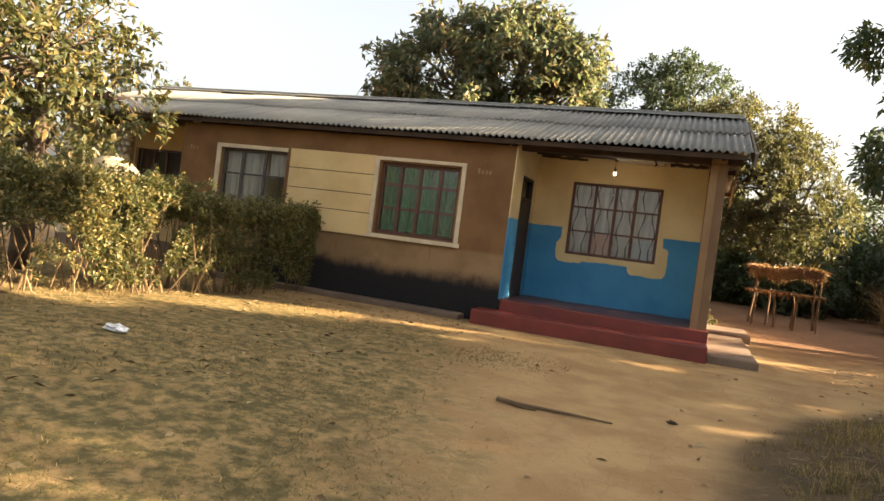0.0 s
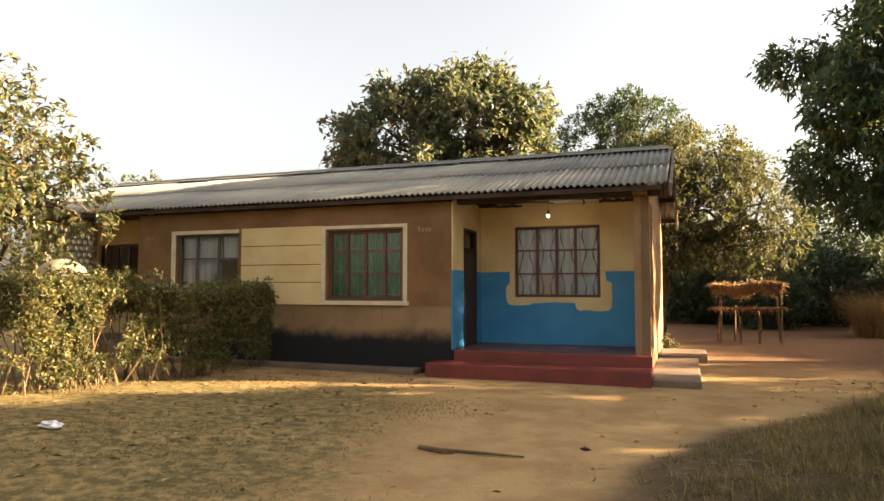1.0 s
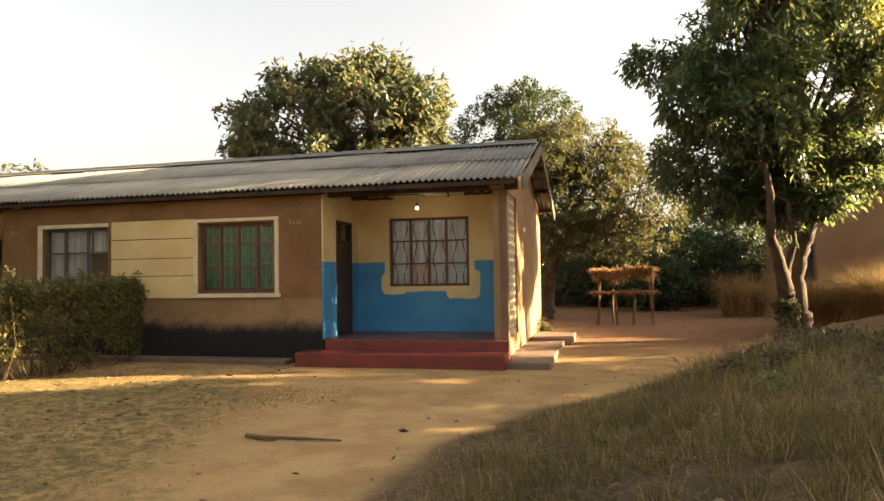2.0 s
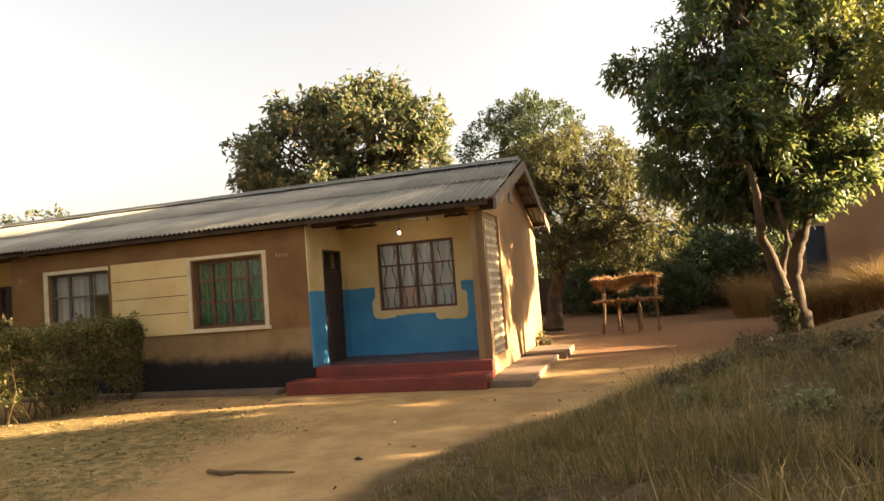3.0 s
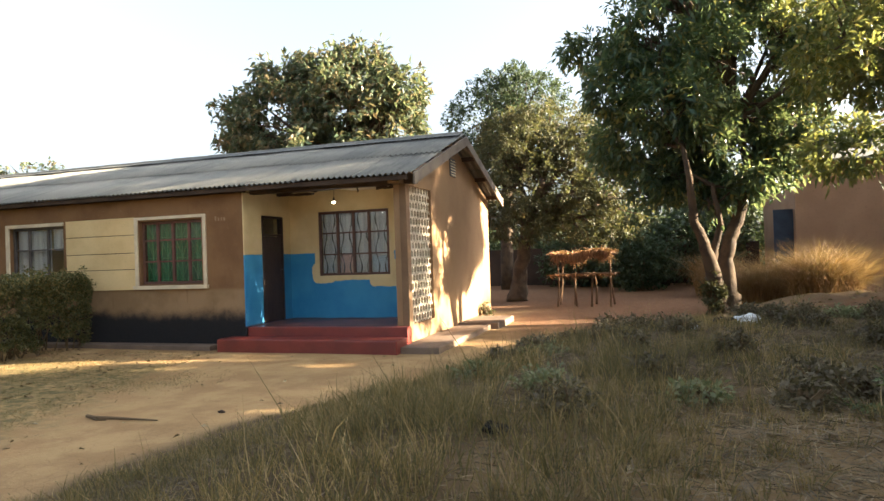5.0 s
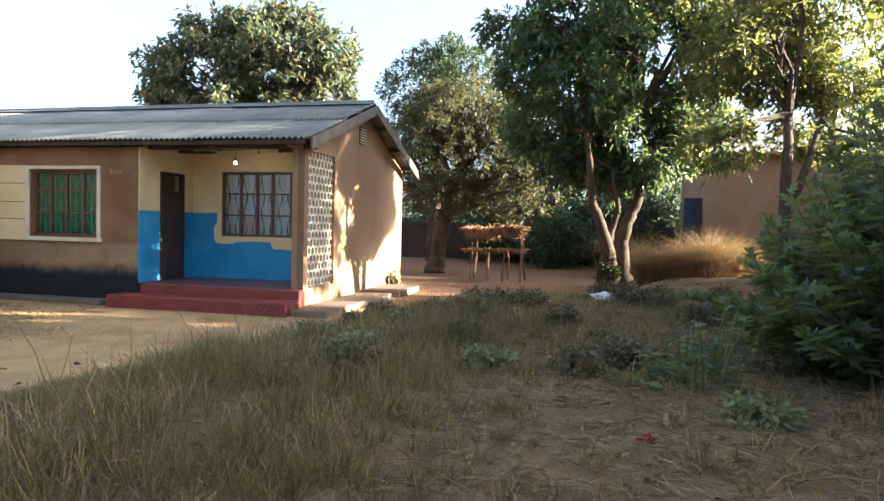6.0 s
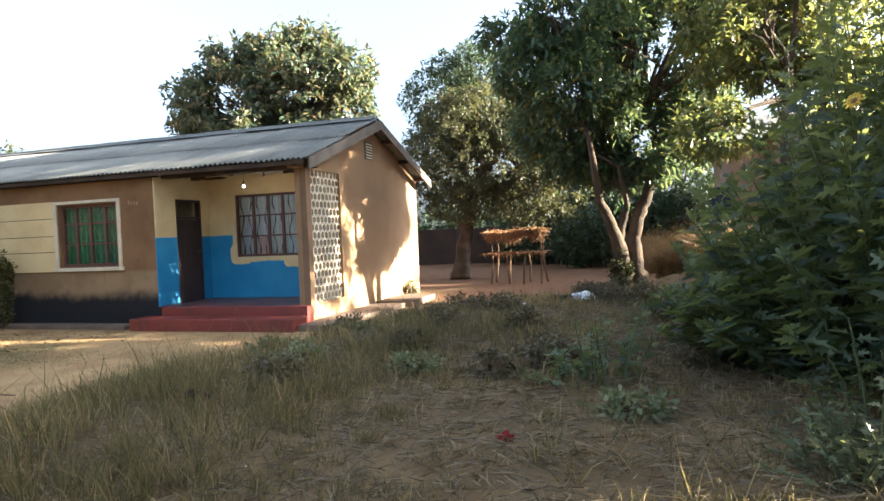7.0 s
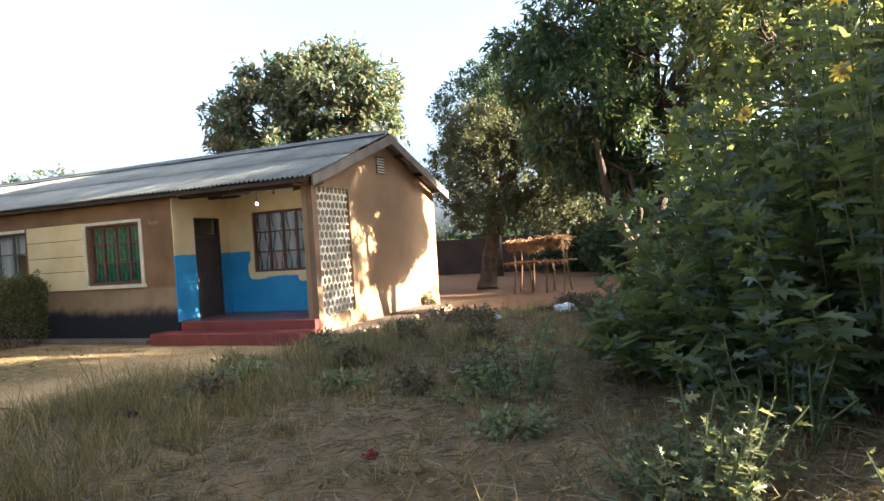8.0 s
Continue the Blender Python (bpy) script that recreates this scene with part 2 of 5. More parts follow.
def roof_material():
    m = Mat("weathered_fibre_cement", 0.8, specular=0.25)
    big, small, run = m.noise(0.8), m.noise(26.0, 5.0, 0.7), m.noise(2.4, 4.0, 0.6, (5.0, 0.6, 0.6))
    oi = m.node("ShaderNodeObjectInfo")
    c = m.mix(m.ramp(big, 0.3, 0.7), (0.195, 0.19, 0.165), (0.135, 0.138, 0.125))
    c = m.mix(m.ramp(run, 0.45, 0.7, 0.0, 0.6), c, (0.10, 0.10, 0.092))
    c = m.mix(m.math("MULTIPLY", oi.outputs["Random"], 0.35), c, (0.255, 0.24, 0.20))
    c = m.mix(m.ramp(small, 0.58, 0.72, 0.0, 0.6), c, (0.075, 0.075, 0.066))
    m.base(c)
    return m.bump(small, 0.3, 0.006).m


SOIL = ground_material()
BROWN = front_paint()
PORCH, PORCH_SIDE = porch_paint("porch_paint", True), porch_paint("porch_side_paint", False)
GABLE = mottled("tan_plaster", (0.30, 0.19, 0.10), (0.245, 0.15, 0.078), 1.3, 32.0)
CREAM = mottled("cream_paint", (0.66, 0.50, 0.25), (0.58, 0.42, 0.20), 1.6, 28.0, 0.75)
SCREEN = mottled("pale_cement_screen", (0.60, 0.52, 0.38), (0.46, 0.39, 0.28), 3.0, 35.0)
CHALK = mottled("worn_chalk", (0.30, 0.20, 0.12), (0.24, 0.14, 0.075), 12.0, 60.0)
POST = mottled("post_plaster", (0.20, 0.125, 0.07), (0.15, 0.092, 0.052), 2.0, 30.0)
WHITE = mottled("chalky_white_paint", (0.66, 0.57, 0.39), (0.54, 0.45, 0.31), 4.0, 35.0, 0.8)
FLOORRED = mottled("worn_red_floor", (0.115, 0.052, 0.045), (0.085, 0.040, 0.036), 2.4, 26.0, 0.42, 0.12, 0.003, 0.45)
RED = mottled("polished_red_cement", (0.19, 0.034, 0.024), (0.13, 0.026, 0.02), 2.4, 26.0, 0.42, 0.2, 0.004, 0.45)
CEMENT = mottled("old_cement", (0.185, 0.130, 0.092), (0.130, 0.094, 0.068), 2.2, 30.0)
ROOF = roof_material()
TIMBER = mottled("weathered_timber", (0.075, 0.050, 0.034), (0.045, 0.031, 0.022), 3.0, 22.0)
BARGE = mottled("grey_bargeboard", (0.18, 0.145, 0.11), (0.11, 0.088, 0.068), 2.6, 24.0)
STEEL = mottled("rust_brown_steel", (0.115, 0.052, 0.034), (0.075, 0.036, 0.026), 6.0, 45.0, 0.6, specular=0.4)
GREYSTEEL = mottled("grey_painted_steel", (0.10, 0.085, 0.075), (0.07, 0.062, 0.058), 6.0, 45.0, 0.6, specular=0.4)
DOORWOOD = mottled("dark_brown_door_paint", (0.045, 0.026, 0.019), (0.03, 0.019, 0.015), 3.0, 24.0, 0.55, specular=0.4)
GREENBAR = mottled("light_green_bar_paint", (0.11, 0.40, 0.17), (0.08, 0.31, 0.13), 5.0, 40.0, 0.5)
DARKBAR = mottled("dark_bar_paint", (0.05, 0.045, 0.045), (0.08, 0.07, 0.065), 5.0, 40.0, 0.5)
CEILBOARD = mottled("ceiling_board", (0.62, 0.54, 0.40), (0.48, 0.40, 0.28), 2.0, 20.0)
BARK = mottled("bark", (0.092, 0.064, 0.041), (0.050, 0.036, 0.025), 4.0, 24.0, 0.9, 0.9, 0.03)
POLE = mottled("bare_pole_wood", (0.135, 0.080, 0.044), (0.085, 0.052, 0.030), 5.0, 28.0)
INNER = mottled("dim_room_plaster", (0.30, 0.26, 0.20), (0.24, 0.20, 0.16), 2.0, 20.0)
BLUEDOOR = mottled("dull_blue_steel", (0.035, 0.05, 0.075), (0.025, 0.035, 0.055), 3.0, 20.0, 0.6)
FARWALL = mottled("far_mud_plaster", (0.33, 0.205, 0.125), (0.27, 0.165, 0.10), 0.8, 12.0)
DARKWALL = mottled("dark_brick_fence", (0.062, 0.042, 0.032), (0.040, 0.029, 0.024), 1.2, 12.0)
GREENSTEM = mottled("green_stem", (0.11, 0.12, 0.055), (0.07, 0.08, 0.038), 6.0, 30.0)
TWIG = mottled("dry_stem", (0.17, 0.115, 0.06), (0.10, 0.068, 0.038), 6.0, 30.0)


def cloth(name, a, b, stripe):
    m = Mat(name, 0.9, specular=0.1)
    w = m.noise(1.0, 3.0, 0.6, (stripe, 1.0, 0.5))
    m.base(m.mix(m.ramp(w, 0.35, 0.65), a, b))
    return m.through_light(a, 0.25).m


GREENCLOTH = cloth("green_curtain_cloth", (0.014, 0.165, 0.058), (0.007, 0.085, 0.032), 14.0)
LACE = cloth("grey_white_curtain_cloth", (0.60, 0.58, 0.57), (0.38, 0.37, 0.38), 16.0)
GLASS = bpy.data.materials.new("window_glass")
GLASS.use_nodes = True
_g = GLASS.node_tree
_gl, _tr, _mx = (_g.nodes.new(k) for k in ("ShaderNodeBsdfGlossy", "ShaderNodeBsdfTransparent", "ShaderNodeMixShader"))
_gl.inputs["Roughness"].default_value, _mx.inputs[0].default_value = 0.04, 0.065
_nz, _bp = _g.nodes.new("ShaderNodeTexNoise"), _g.nodes.new("ShaderNodeBump")
_nz.inputs["Scale"].default_value, _bp.inputs["Strength"].default_value, _bp.inputs["Distance"].default_value = 7.0, 0.5, 0.02
_g.links.new(_nz.outputs["Fac"], _bp.inputs["Height"])
_g.links.new(_bp.outputs[0], _gl.inputs["Normal"])
_tr.inputs["Color"].default_value = (0.92, 0.94, 0.93, 1)
for a, b in ((_tr.outputs[0], _mx.inputs[1]), (_gl.outputs[0], _mx.inputs[2]), (_mx.outputs[0], _g.nodes["Material Output"].inputs["Surface"])):
    _g.links.new(a, b)

MANGO = leaf_mat("mango_leaves", [(0.0, (0.028, 0.070, 0.042)), (0.55, (0.054, 0.110, 0.058)), (0.85, (0.13, 0.172, 0.072)), (1.0, (0.36, 0.30, 0.085))], 0.33, 0.48, 0.24)
BRONZE = leaf_mat("bronze_green_leaves", [(0.0, (0.054, 0.088, 0.056)), (0.5, (0.095, 0.122, 0.068)), (0.8, (0.18, 0.16, 0.085)), (1.0, (0.33, 0.23, 0.13))], 0.4, 0.42, 0.18)
OLIVE = leaf_mat("olive_leaves", [(0.0, (0.040, 0.048, 0.022)), (0.6, (0.070, 0.070, 0.030)), (1.0, (0.155, 0.118, 0.050))], 0.62, 0.34, 0.22)
BLUEGREEN = leaf_mat("far_green_leaves", [(0.0, (0.036, 0.066, 0.031)), (1.0, (0.075, 0.105, 0.046))], 0.62, 0.3, 0.1)
COPPER = leaf_mat("coppery_leaves", [(0.0, (0.040, 0.055, 0.022)), (0.5, (0.080, 0.082, 0.030)), (1.0, (0.21, 0.145, 0.05))], 0.45, 0.36, 0.2)
# the yellow of sunlit leaves is put into the leaf colour
GOLDMANGO = leaf_mat("sun_yellow_leaves", [(0.0, (0.045, 0.075, 0.025)), (0.5, (0.09, 0.115, 0.034)), (0.8, (0.19, 0.175, 0.05)), (1.0, (0.38, 0.28, 0.07))], 0.35, 0.45, 0.5)
# yellower tones carry the gold of the low sun on the hedge
HEDGE = leaf_mat("hedge_leaves", [(0.0, (0.036, 0.058, 0.019)), (0.55, (0.092, 0.088, 0.030)), (1.0, (0.27, 0.19, 0.064))], 0.62)
# dark end imitates the shaded depths of the shrub, pale end sunlit leaves
DAISY = leaf_mat("shrub_leaves", [(0.0, (0.013, 0.034, 0.024)), (0.45, (0.032, 0.066, 0.038)), (1.0, (0.20, 0.24, 0.13))], 0.38, 0.5, 0.6)
# the pale tone stands in for sun on the young shrub
PALEWEED = leaf_mat("pale_weed_leaves", [(0.0, (0.10, 0.12, 0.05)), (0.6, (0.19, 0.20, 0.09)), (1.0, (0.30, 0.28, 0.14))], 0.5, 0.35)
DRYWEED = leaf_mat("dry_weed_leaves", [(0.0, (0.06, 0.045, 0.022)), (0.6, (0.11, 0.08, 0.04)), (1.0, (0.18, 0.14, 0.07))], 0.7, 0.2)
DRYGRASS = leaf_mat("dry_grass", [(0.0, (0.066, 0.060, 0.022)), (0.4, (0.155, 0.115, 0.040)), (0.75, (0.29, 0.19, 0.066)), (1.0, (0.50, 0.35, 0.165))], 0.7, 0.3)
HAY = leaf_mat("dry_hay", [(0.0, (0.080, 0.058, 0.032)), (0.6, (0.165, 0.120, 0.066)), (1.0, (0.36, 0.265, 0.150))], 0.75, 0.1)
LITTERLEAF = leaf_mat("fallen_leaves", [(0.0, (0.12, 0.07, 0.03)), (0.6, (0.24, 0.16, 0.07)), (1.0, (0.42, 0.33, 0.19))], 0.8, 0.1)
STRAW = leaf_mat("golden_straw", [(0.0, (0.20, 0.105, 0.04)), (0.6, (0.32, 0.185, 0.07)), (1.0, (0.46, 0.29, 0.12))], 0.65, 0.25)
THATCH = leaf_mat("thatch", [(0.0, (0.165, 0.070, 0.028)), (0.6, (0.28, 0.125, 0.050)), (1.0, (0.44, 0.24, 0.10))], 0.75, 0.2)
PETAL = leaf_mat("yellow_petals", [(0.0, (0.75, 0.43, 0.015)), (1.0, (0.85, 0.55, 0.03))], 0.5, 0.3)

# ---- ground ----
EDGE_Y = (-40.0, 0.0, 4.2, 5.7, 7.4, 8.8, 10.7, 13.0, 15.5, 18.0, 24.0)
EDGE_X = (0.3, 0.3, 0.45, 0.63, 1.2, 2.4, 3.4, 4.0, 4.6, 6.0, 9.0)


def bank(x, y):
    """How far a place lies beyond the foot of the grassy bank."""
    return x - float(np.interp(y, EDGE_Y, EDGE_X))


def ground_z(x, y):
    z = 0.05 + 0.012 * noise.noise((x * 0.9, y * 0.9, 0.3)) + 0.03 * noise.noise((x * 0.25, y * 0.25, 4.0))
    z += 0.17 * smooth01(-1.5, -5.0, x) * smooth01(8.5, 4.0, y)
    b = bank(x, y)
    rise = 0.62 * smooth01(-0.1, 3.2, b) * (0.42 + 0.58 * smooth01(0.2, 3.2, y)) * (1.0 - 0.6 * smooth01(13.0, 17.0, y))
    rise += 0.05 * math.exp(-((x - 4.6) ** 2 + (y - 8.4) ** 2) / 2.2) + 0.10 * math.exp(-((x - 7.6) ** 2 + (y - 12.0) ** 2) / 4.0)
    rise *= 1.0 - smooth01(30.0, 60.0, y) * 0.8
    return z + rise + 0.05 * smooth01(0.2, 1.2, b) * noise.noise((x * 1.7, y * 1.7, 8.0))


def red_mound(x, y):
    """Bare red earth where the bank is worn, towards the trees."""
    return math.exp(-((x - 7.3) / 1.7) ** 2 - ((y - 10.6) / 1.9) ** 2)


def ground():
    def line(lo, fine_lo, fine_hi, hi, step):
        a = list(np.arange(fine_lo, fine_hi + 1e-6, step))
        left = [fine_lo - (fine_lo - lo) * (k / 14) ** 2.6 for k in range(14, 0, -1)]
        right = [fine_hi + (hi - fine_hi) * (k / 14) ** 2.6 for k in range(1, 15)]
        return left + a + right
    xs, ys = line(-1500, -9.0, 12.0, 1500, 0.14), line(-600, -1.5, 22.0, 2500, 0.14)
    verts = [(x, y, ground_z(x, y)) for y in ys for x in xs]
    w = len(xs)
    faces = [(j * w + i, j * w + i + 1, (j + 1) * w + i + 1, (j + 1) * w + i) for j in range(len(ys) - 1) for i in range(w - 1)]
    me = arrays("ground", verts, faces)
    red = me.attributes.new("red_earth", "FLOAT", "POINT")
    red.data.foreach_set("value", [red_mound(x, y) for x, y, z in verts])
    turf = me.attributes.new("turf", "FLOAT", "POINT")
    turf.data.foreach_set("value", [smooth01(-0.15, 0.25, bank(x, y) + 0.25 * noise.noise((x * 1.3, y * 1.3, 2.0))) * (1 - 0.8 * smooth01(11.0, 15.0, y)) * (1 - 0.75 * red_mound(x, y)) * (1 - 0.5 * smooth01(2.4, 5.5, x) * smooth01(6.0, 3.6, y)) for x, y, z in verts])
    me.polygons.foreach_set("use_smooth", [True] * len(faces))
    ob = link_part("ground", me, SOIL, None)
    return tagged(ob, "sandy trodden yard with dry grass and a low bank", "ground", kind="structure")


ground()

# ---- the house ----
WALL_Y, BACK_Y, PORCH_Y = 10.52, 16.30, 12.07
X_LEFT, X_RIGHT = -11.98, 0.50
RIDGE_Y, RIDGE_Z, SLOPE = 13.40, 4.00, 0.345
EAVE_F, EAVE_B = 10.28, 16.52
FLOOR = 0.43
house = thing("house", "long brown plastered bungalow with a grey corrugated roof", "house", -5.74, 13.4, 0.0)


def roof_z(y):
    return RIDGE_Z - SLOPE * abs(y - RIDGE_Y)


def walls():
    bm = bmesh.new()
    wall_with_holes(bm, -9.0, -2.50, 0.0, 2.82, WALL_Y, WALL_Y + 0.2, [(-8.08, -6.66, 1.22, 2.42), (-4.80, -3.40, 1.22, 2.40)])
    part("front_wall", bm, BROWN, house)
    for name, x0, x1, hole in (("porch_wall", -2.497, 0.297, (-1.86, -0.36, 1.26, 2.515)), ("far_porch_wall", -11.777, -9.203, (-11.72, -10.30, 1.28, 2.41))):
        bm = bmesh.new()
        wall_with_holes(bm, x0, x1, 0.0, 2.95, PORCH_Y, PORCH_Y + 0.2, [hole])
        part(name, bm, PORCH if name == "porch_wall" else CREAM, house)
    bm = bmesh.new()
    wall_with_holes(bm, 10.722, PORCH_Y - 0.001, 0.0, 2.95, -2.70, -2.50, [(11.08, 11.80, FLOOR, 2.44)], "y")
    box(bm, -2.70, -2.50, PORCH_Y + 0.201, BACK_Y - 0.21, 0, 3.0)
    part("porch_side_wall", bm, PORCH_SIDE, house)
    # a narrow painted return at the outer corner of the porch side wall
    boxed("wall_corner", PORCH_SIDE, house, -2.516, -2.496, WALL_Y - 0.004, WALL_Y + 0.21, FLOOR, 2.82)
    bm = bmesh.new()
    box(bm, -9.0, -8.8, 10.722, BACK_Y - 0.21, 0, 2.95)
    part("far_porch_side_wall", bm, CREAM, house)
    for name, xo, s in (("gable_wall", X_RIGHT, -1), ("far_gable_wall", X_LEFT, 1)):
        bm = bmesh.new()
        a, b = sorted((xo, xo + 0.2 * s))
        wall_with_holes(bm, 10.75, BACK_Y, 0.0, 2.80, a, b, [(10.88, PORCH_Y, 0.43, 2.79)], "y")
        tri = [(10.52, 2.80), (BACK_Y, 2.80), (BACK_Y, roof_z(BACK_Y) - 0.08), (RIDGE_Y, RIDGE_Z - 0.08), (10.52, roof_z(10.52) - 0.08)]
        v0, v1 = [bm.verts.new((a, y, z)) for y, z in tri], [bm.verts.new((b, y, z)) for y, z in tri]
        bm.faces.new(v0)
        bm.faces.new(v1)
        for i in range(5):
            j = (i + 1) % 5
            bm.faces.new((v0[i], v0[j], v1[j], v1[i]))
        part(name, bm, GABLE, house)
    boxed("back_wall", GABLE, house, X_LEFT + 0.2, X_RIGHT - 0.2, BACK_Y - 0.2, BACK_Y, 0, 2.8)
    boxed("room_floor", CEMENT, house, X_LEFT + 0.2, X_RIGHT - 0.2, 12.272, BACK_Y - 0.2, 0.1, 0.40)
    boxed("room_floor", CEMENT, house, -8.8, -2.70, 10.722, 12.27, 0.1, 0.40)
    boxed("room_ceiling", INNER, house, -8.8, -2.72, 10.722, BACK_Y - 0.2, 2.72, 2.76)
    boxed("partition_wall", INNER, house, -5.82, -5.66, 10.723, BACK_Y - 0.2, 0.4, 2.72)
    boxed("partition_wall", INNER, house, -8.79, -2.71, 13.4, 13.5, 0.4, 2.71)
    boxed("partition_wall", INNER, house, -2.49, 0.29, 13.6, 13.7, 0.4, 2.90)
    # the cream panel between the windows, four courses with shadow gaps
    zs = (1.12, 1.515, 1.825, 2.165, 2.50)
    for i in range(4):
        boxed("panel", CREAM, house, -6.575, -4.905, WALL_Y - 0.022, WALL_Y + 0.01, zs[i] + 0.006, zs[i + 1] - 0.006, 0.004)
    boxed("panel_backing", TIMBER, house, -6.57, -4.91, WALL_Y - 0.008, WALL_Y + 0.01, 1.125, 2.495)


def roof():
    """Corrugated sheets in two courses a slope, each a piece of its own, under a ridge cap."""
    pitch, depth, wide = 0.1022, 0.019, 1.022
    n = 84
    for side, eave in ((-1, EAVE_F), (1, EAVE_B)):
        for course in range(2):
            half = (eave - RIDGE_Y) / 2
            y0, y1 = (RIDGE_Y, RIDGE_Y + half * 1.06) if course == 0 else (RIDGE_Y + half * 0.96, eave)
            lift = 0.020 if course == 0 else 0.0
            verts, faces = [], []
            for k in range(n + 1):
                x = (wide + 0.05) * k / n
                h = depth * math.sin(2 * math.pi * x / pitch)
                for y, top in ((y0, 1), (y1, 1), (y1, 0), (y0, 0)):
                    verts.append((x, y, roof_z(y) + lift + h - (0.0 if top else 0.009)))
            for k in range(n):
                for e in range(4):
                    f = (e + 1) % 4
                    faces.append((4 * k + e, 4 * k + f, 4 * k + 4 + f, 4 * k + 4 + e))
            me = arrays("roof_sheet", verts, faces)
            me.polygons.foreach_set("use_smooth", [k % 4 in (0, 2) for k in range(len(faces))])
            me.materials.append(ROOF)
            i, x = 0, X_LEFT - 0.556
            while x < 0.2:
                ob = link_part("roof_sheet", me, None, house)
                ob.matrix_basis = Matrix.Translation((x, 0, 0.004 * (i % 2) + 0.006 * math.sin(i * 2.3 + course)))
                x += wide
                i += 1
    x = X_LEFT - 0.556
    while x < 0.2:
        bm = bmesh.new()
        tube(bm, [(x, RIDGE_Y, RIDGE_Z + 0.015), (x + 1.03, RIDGE_Y, RIDGE_Z + 0.018)], [0.085, 0.075], 10)
        for s in (-1, 1):
            v = [bm.verts.new((xx, RIDGE_Y + s * d, RIDGE_Z + 0.062 - d * SLOPE + (0.01 if xx == x else 0))) for xx, d in ((x, 0.03), (x + 1.03, 0.03), (x + 1.03, 0.24), (x, 0.24))]
            bm.faces.new(v)
        part("ridge_cap", bm, ROOF, house)
        x += 1.022


def bargeboard(x0, x1, eave):
    bm = bmesh.new()
    v = []
    for x in (x0, x1):
        for y, dz in ((RIDGE_Y, 0.0), (eave, 0.0), (eave, -0.19), (RIDGE_Y, -0.19)):
            v.append(bm.verts.new((x, y, roof_z(y) - 0.02 + dz)))
    for f in ((0, 1, 2, 3), (4, 5, 6, 7), (0, 1, 5, 4), (1, 2, 6, 5), (2, 3, 7, 6), (3, 0, 4, 7)):
        bm.faces.new([v[i] for i in f])
    part("bargeboard", bm, BARGE, house)


def timbers():
    for x0, x1 in ((0.822, 0.857), (X_LEFT - 0.60, X_LEFT - 0.565)):
        for eave in (EAVE_F + 0.04, EAVE_B - 0.04):
            bargeboard(x0, x1, eave)
    # wall plate and purlins, whose ends show under the verge
    boxed("eaves_beam", TIMBER, house, X_LEFT + 0.05, 0.70, WALL_Y + 0.205, WALL_Y + 0.36, 2.80, 2.95)
    boxed("eaves_fascia", TIMBER, house, X_LEFT - 0.2, 0.72, EAVE_F + 0.05, EAVE_F + 0.08, roof_z(EAVE_F) - 0.10, roof_z(EAVE_F) - 0.03)
    for y in (11.6, 12.6, 14.2, 15.2, 16.2):
        boxed("purlin", TIMBER, house, 0.49, 0.82, y, y + 0.06, roof_z(y) - 0.13, roof_z(y) - 0.045)
    for x in (-9.9, -7.9, -5.7, -4.2, -2.62, 0.42):
        boxed("rafter_end", TIMBER, house, x, x + 0.06, EAVE_F + 0.09, WALL_Y + 0.2, 2.825, 2.89)
    # the porch ceiling has come down in strips
    for i, (x0, x1, y0, y1, z) in enumerate(((-1.14, 0.28, 11.5, 11.74, 2.892), (-0.95, -0.35, 10.75, 11.5, 2.86), (-0.30, 0.28, 11.2, 12.06, 2.885), (-1.1, -0.4, 11.75, 12.06, 2.89))):
        boxed("ceiling_board", CEILBOARD, house, x0, x1, y0, y1, z, z + 0.012)
    for y in (10.95, 11.35, 11.75):
        boxed("ceiling_batten", TIMBER, house, -2.49, 0.29, y, y + 0.045, 2.90, 2.95)
    for x in (-1.9, -1.2, -0.5):
        boxed("ceiling_batten", TIMBER, house, x, x + 0.045, 10.70, 12.06, 2.91, 2.955)
    # torn strips of board sag below the battens
    rng = random.Random(5)
    for x0, x1, y, z, tilt in ((-2.44, -1.12, 11.05, 2.81, 0.03), (-2.30, -1.55, 11.35, 2.79, -0.02), (-1.75, -0.95, 10.86, 2.83, 0.02), (-0.50, 0.26, 11.02, 2.83, 0.02), (-0.28, 0.27, 11.4, 2.80, 0.0)):
        bm = bmesh.new()
        n = 14
        rows = []
        for k in range(n + 1):
            x = x0 + (x1 - x0) * k / n
            zz = z + tilt * k / n + rng.uniform(-0.008, 0.008)
            h = 0.035 + 0.03 * rng.random()
            rows.append([bm.verts.new((x, y + dy, zz + dz)) for dy, dz in ((-0.05, 0.0), (0.05, 0.015), (0.05, 0.015 + h), (-0.05, h))])
        for p, q in zip(rows, rows[1:]):
            for e in range(4):
                bm.faces.new((p[e], p[(e + 1) % 4], q[(e + 1) % 4], q[e]))
        bm.faces.new(rows[0])
        bm.faces.new(rows[-1])
        part("torn_board", bm, TIMBER, house)
    bm = bmesh.new()
    tube(bm, [(-0.50, 11.0, 2.86), (-0.48, 11.0, 2.80), (-0.46, 11.0, 2.76), (-0.49, 11.0, 2.74)], [0.012, 0.012, 0.016, 0.01], 5)
    part("hanging_hook", bm, TIMBER, house)


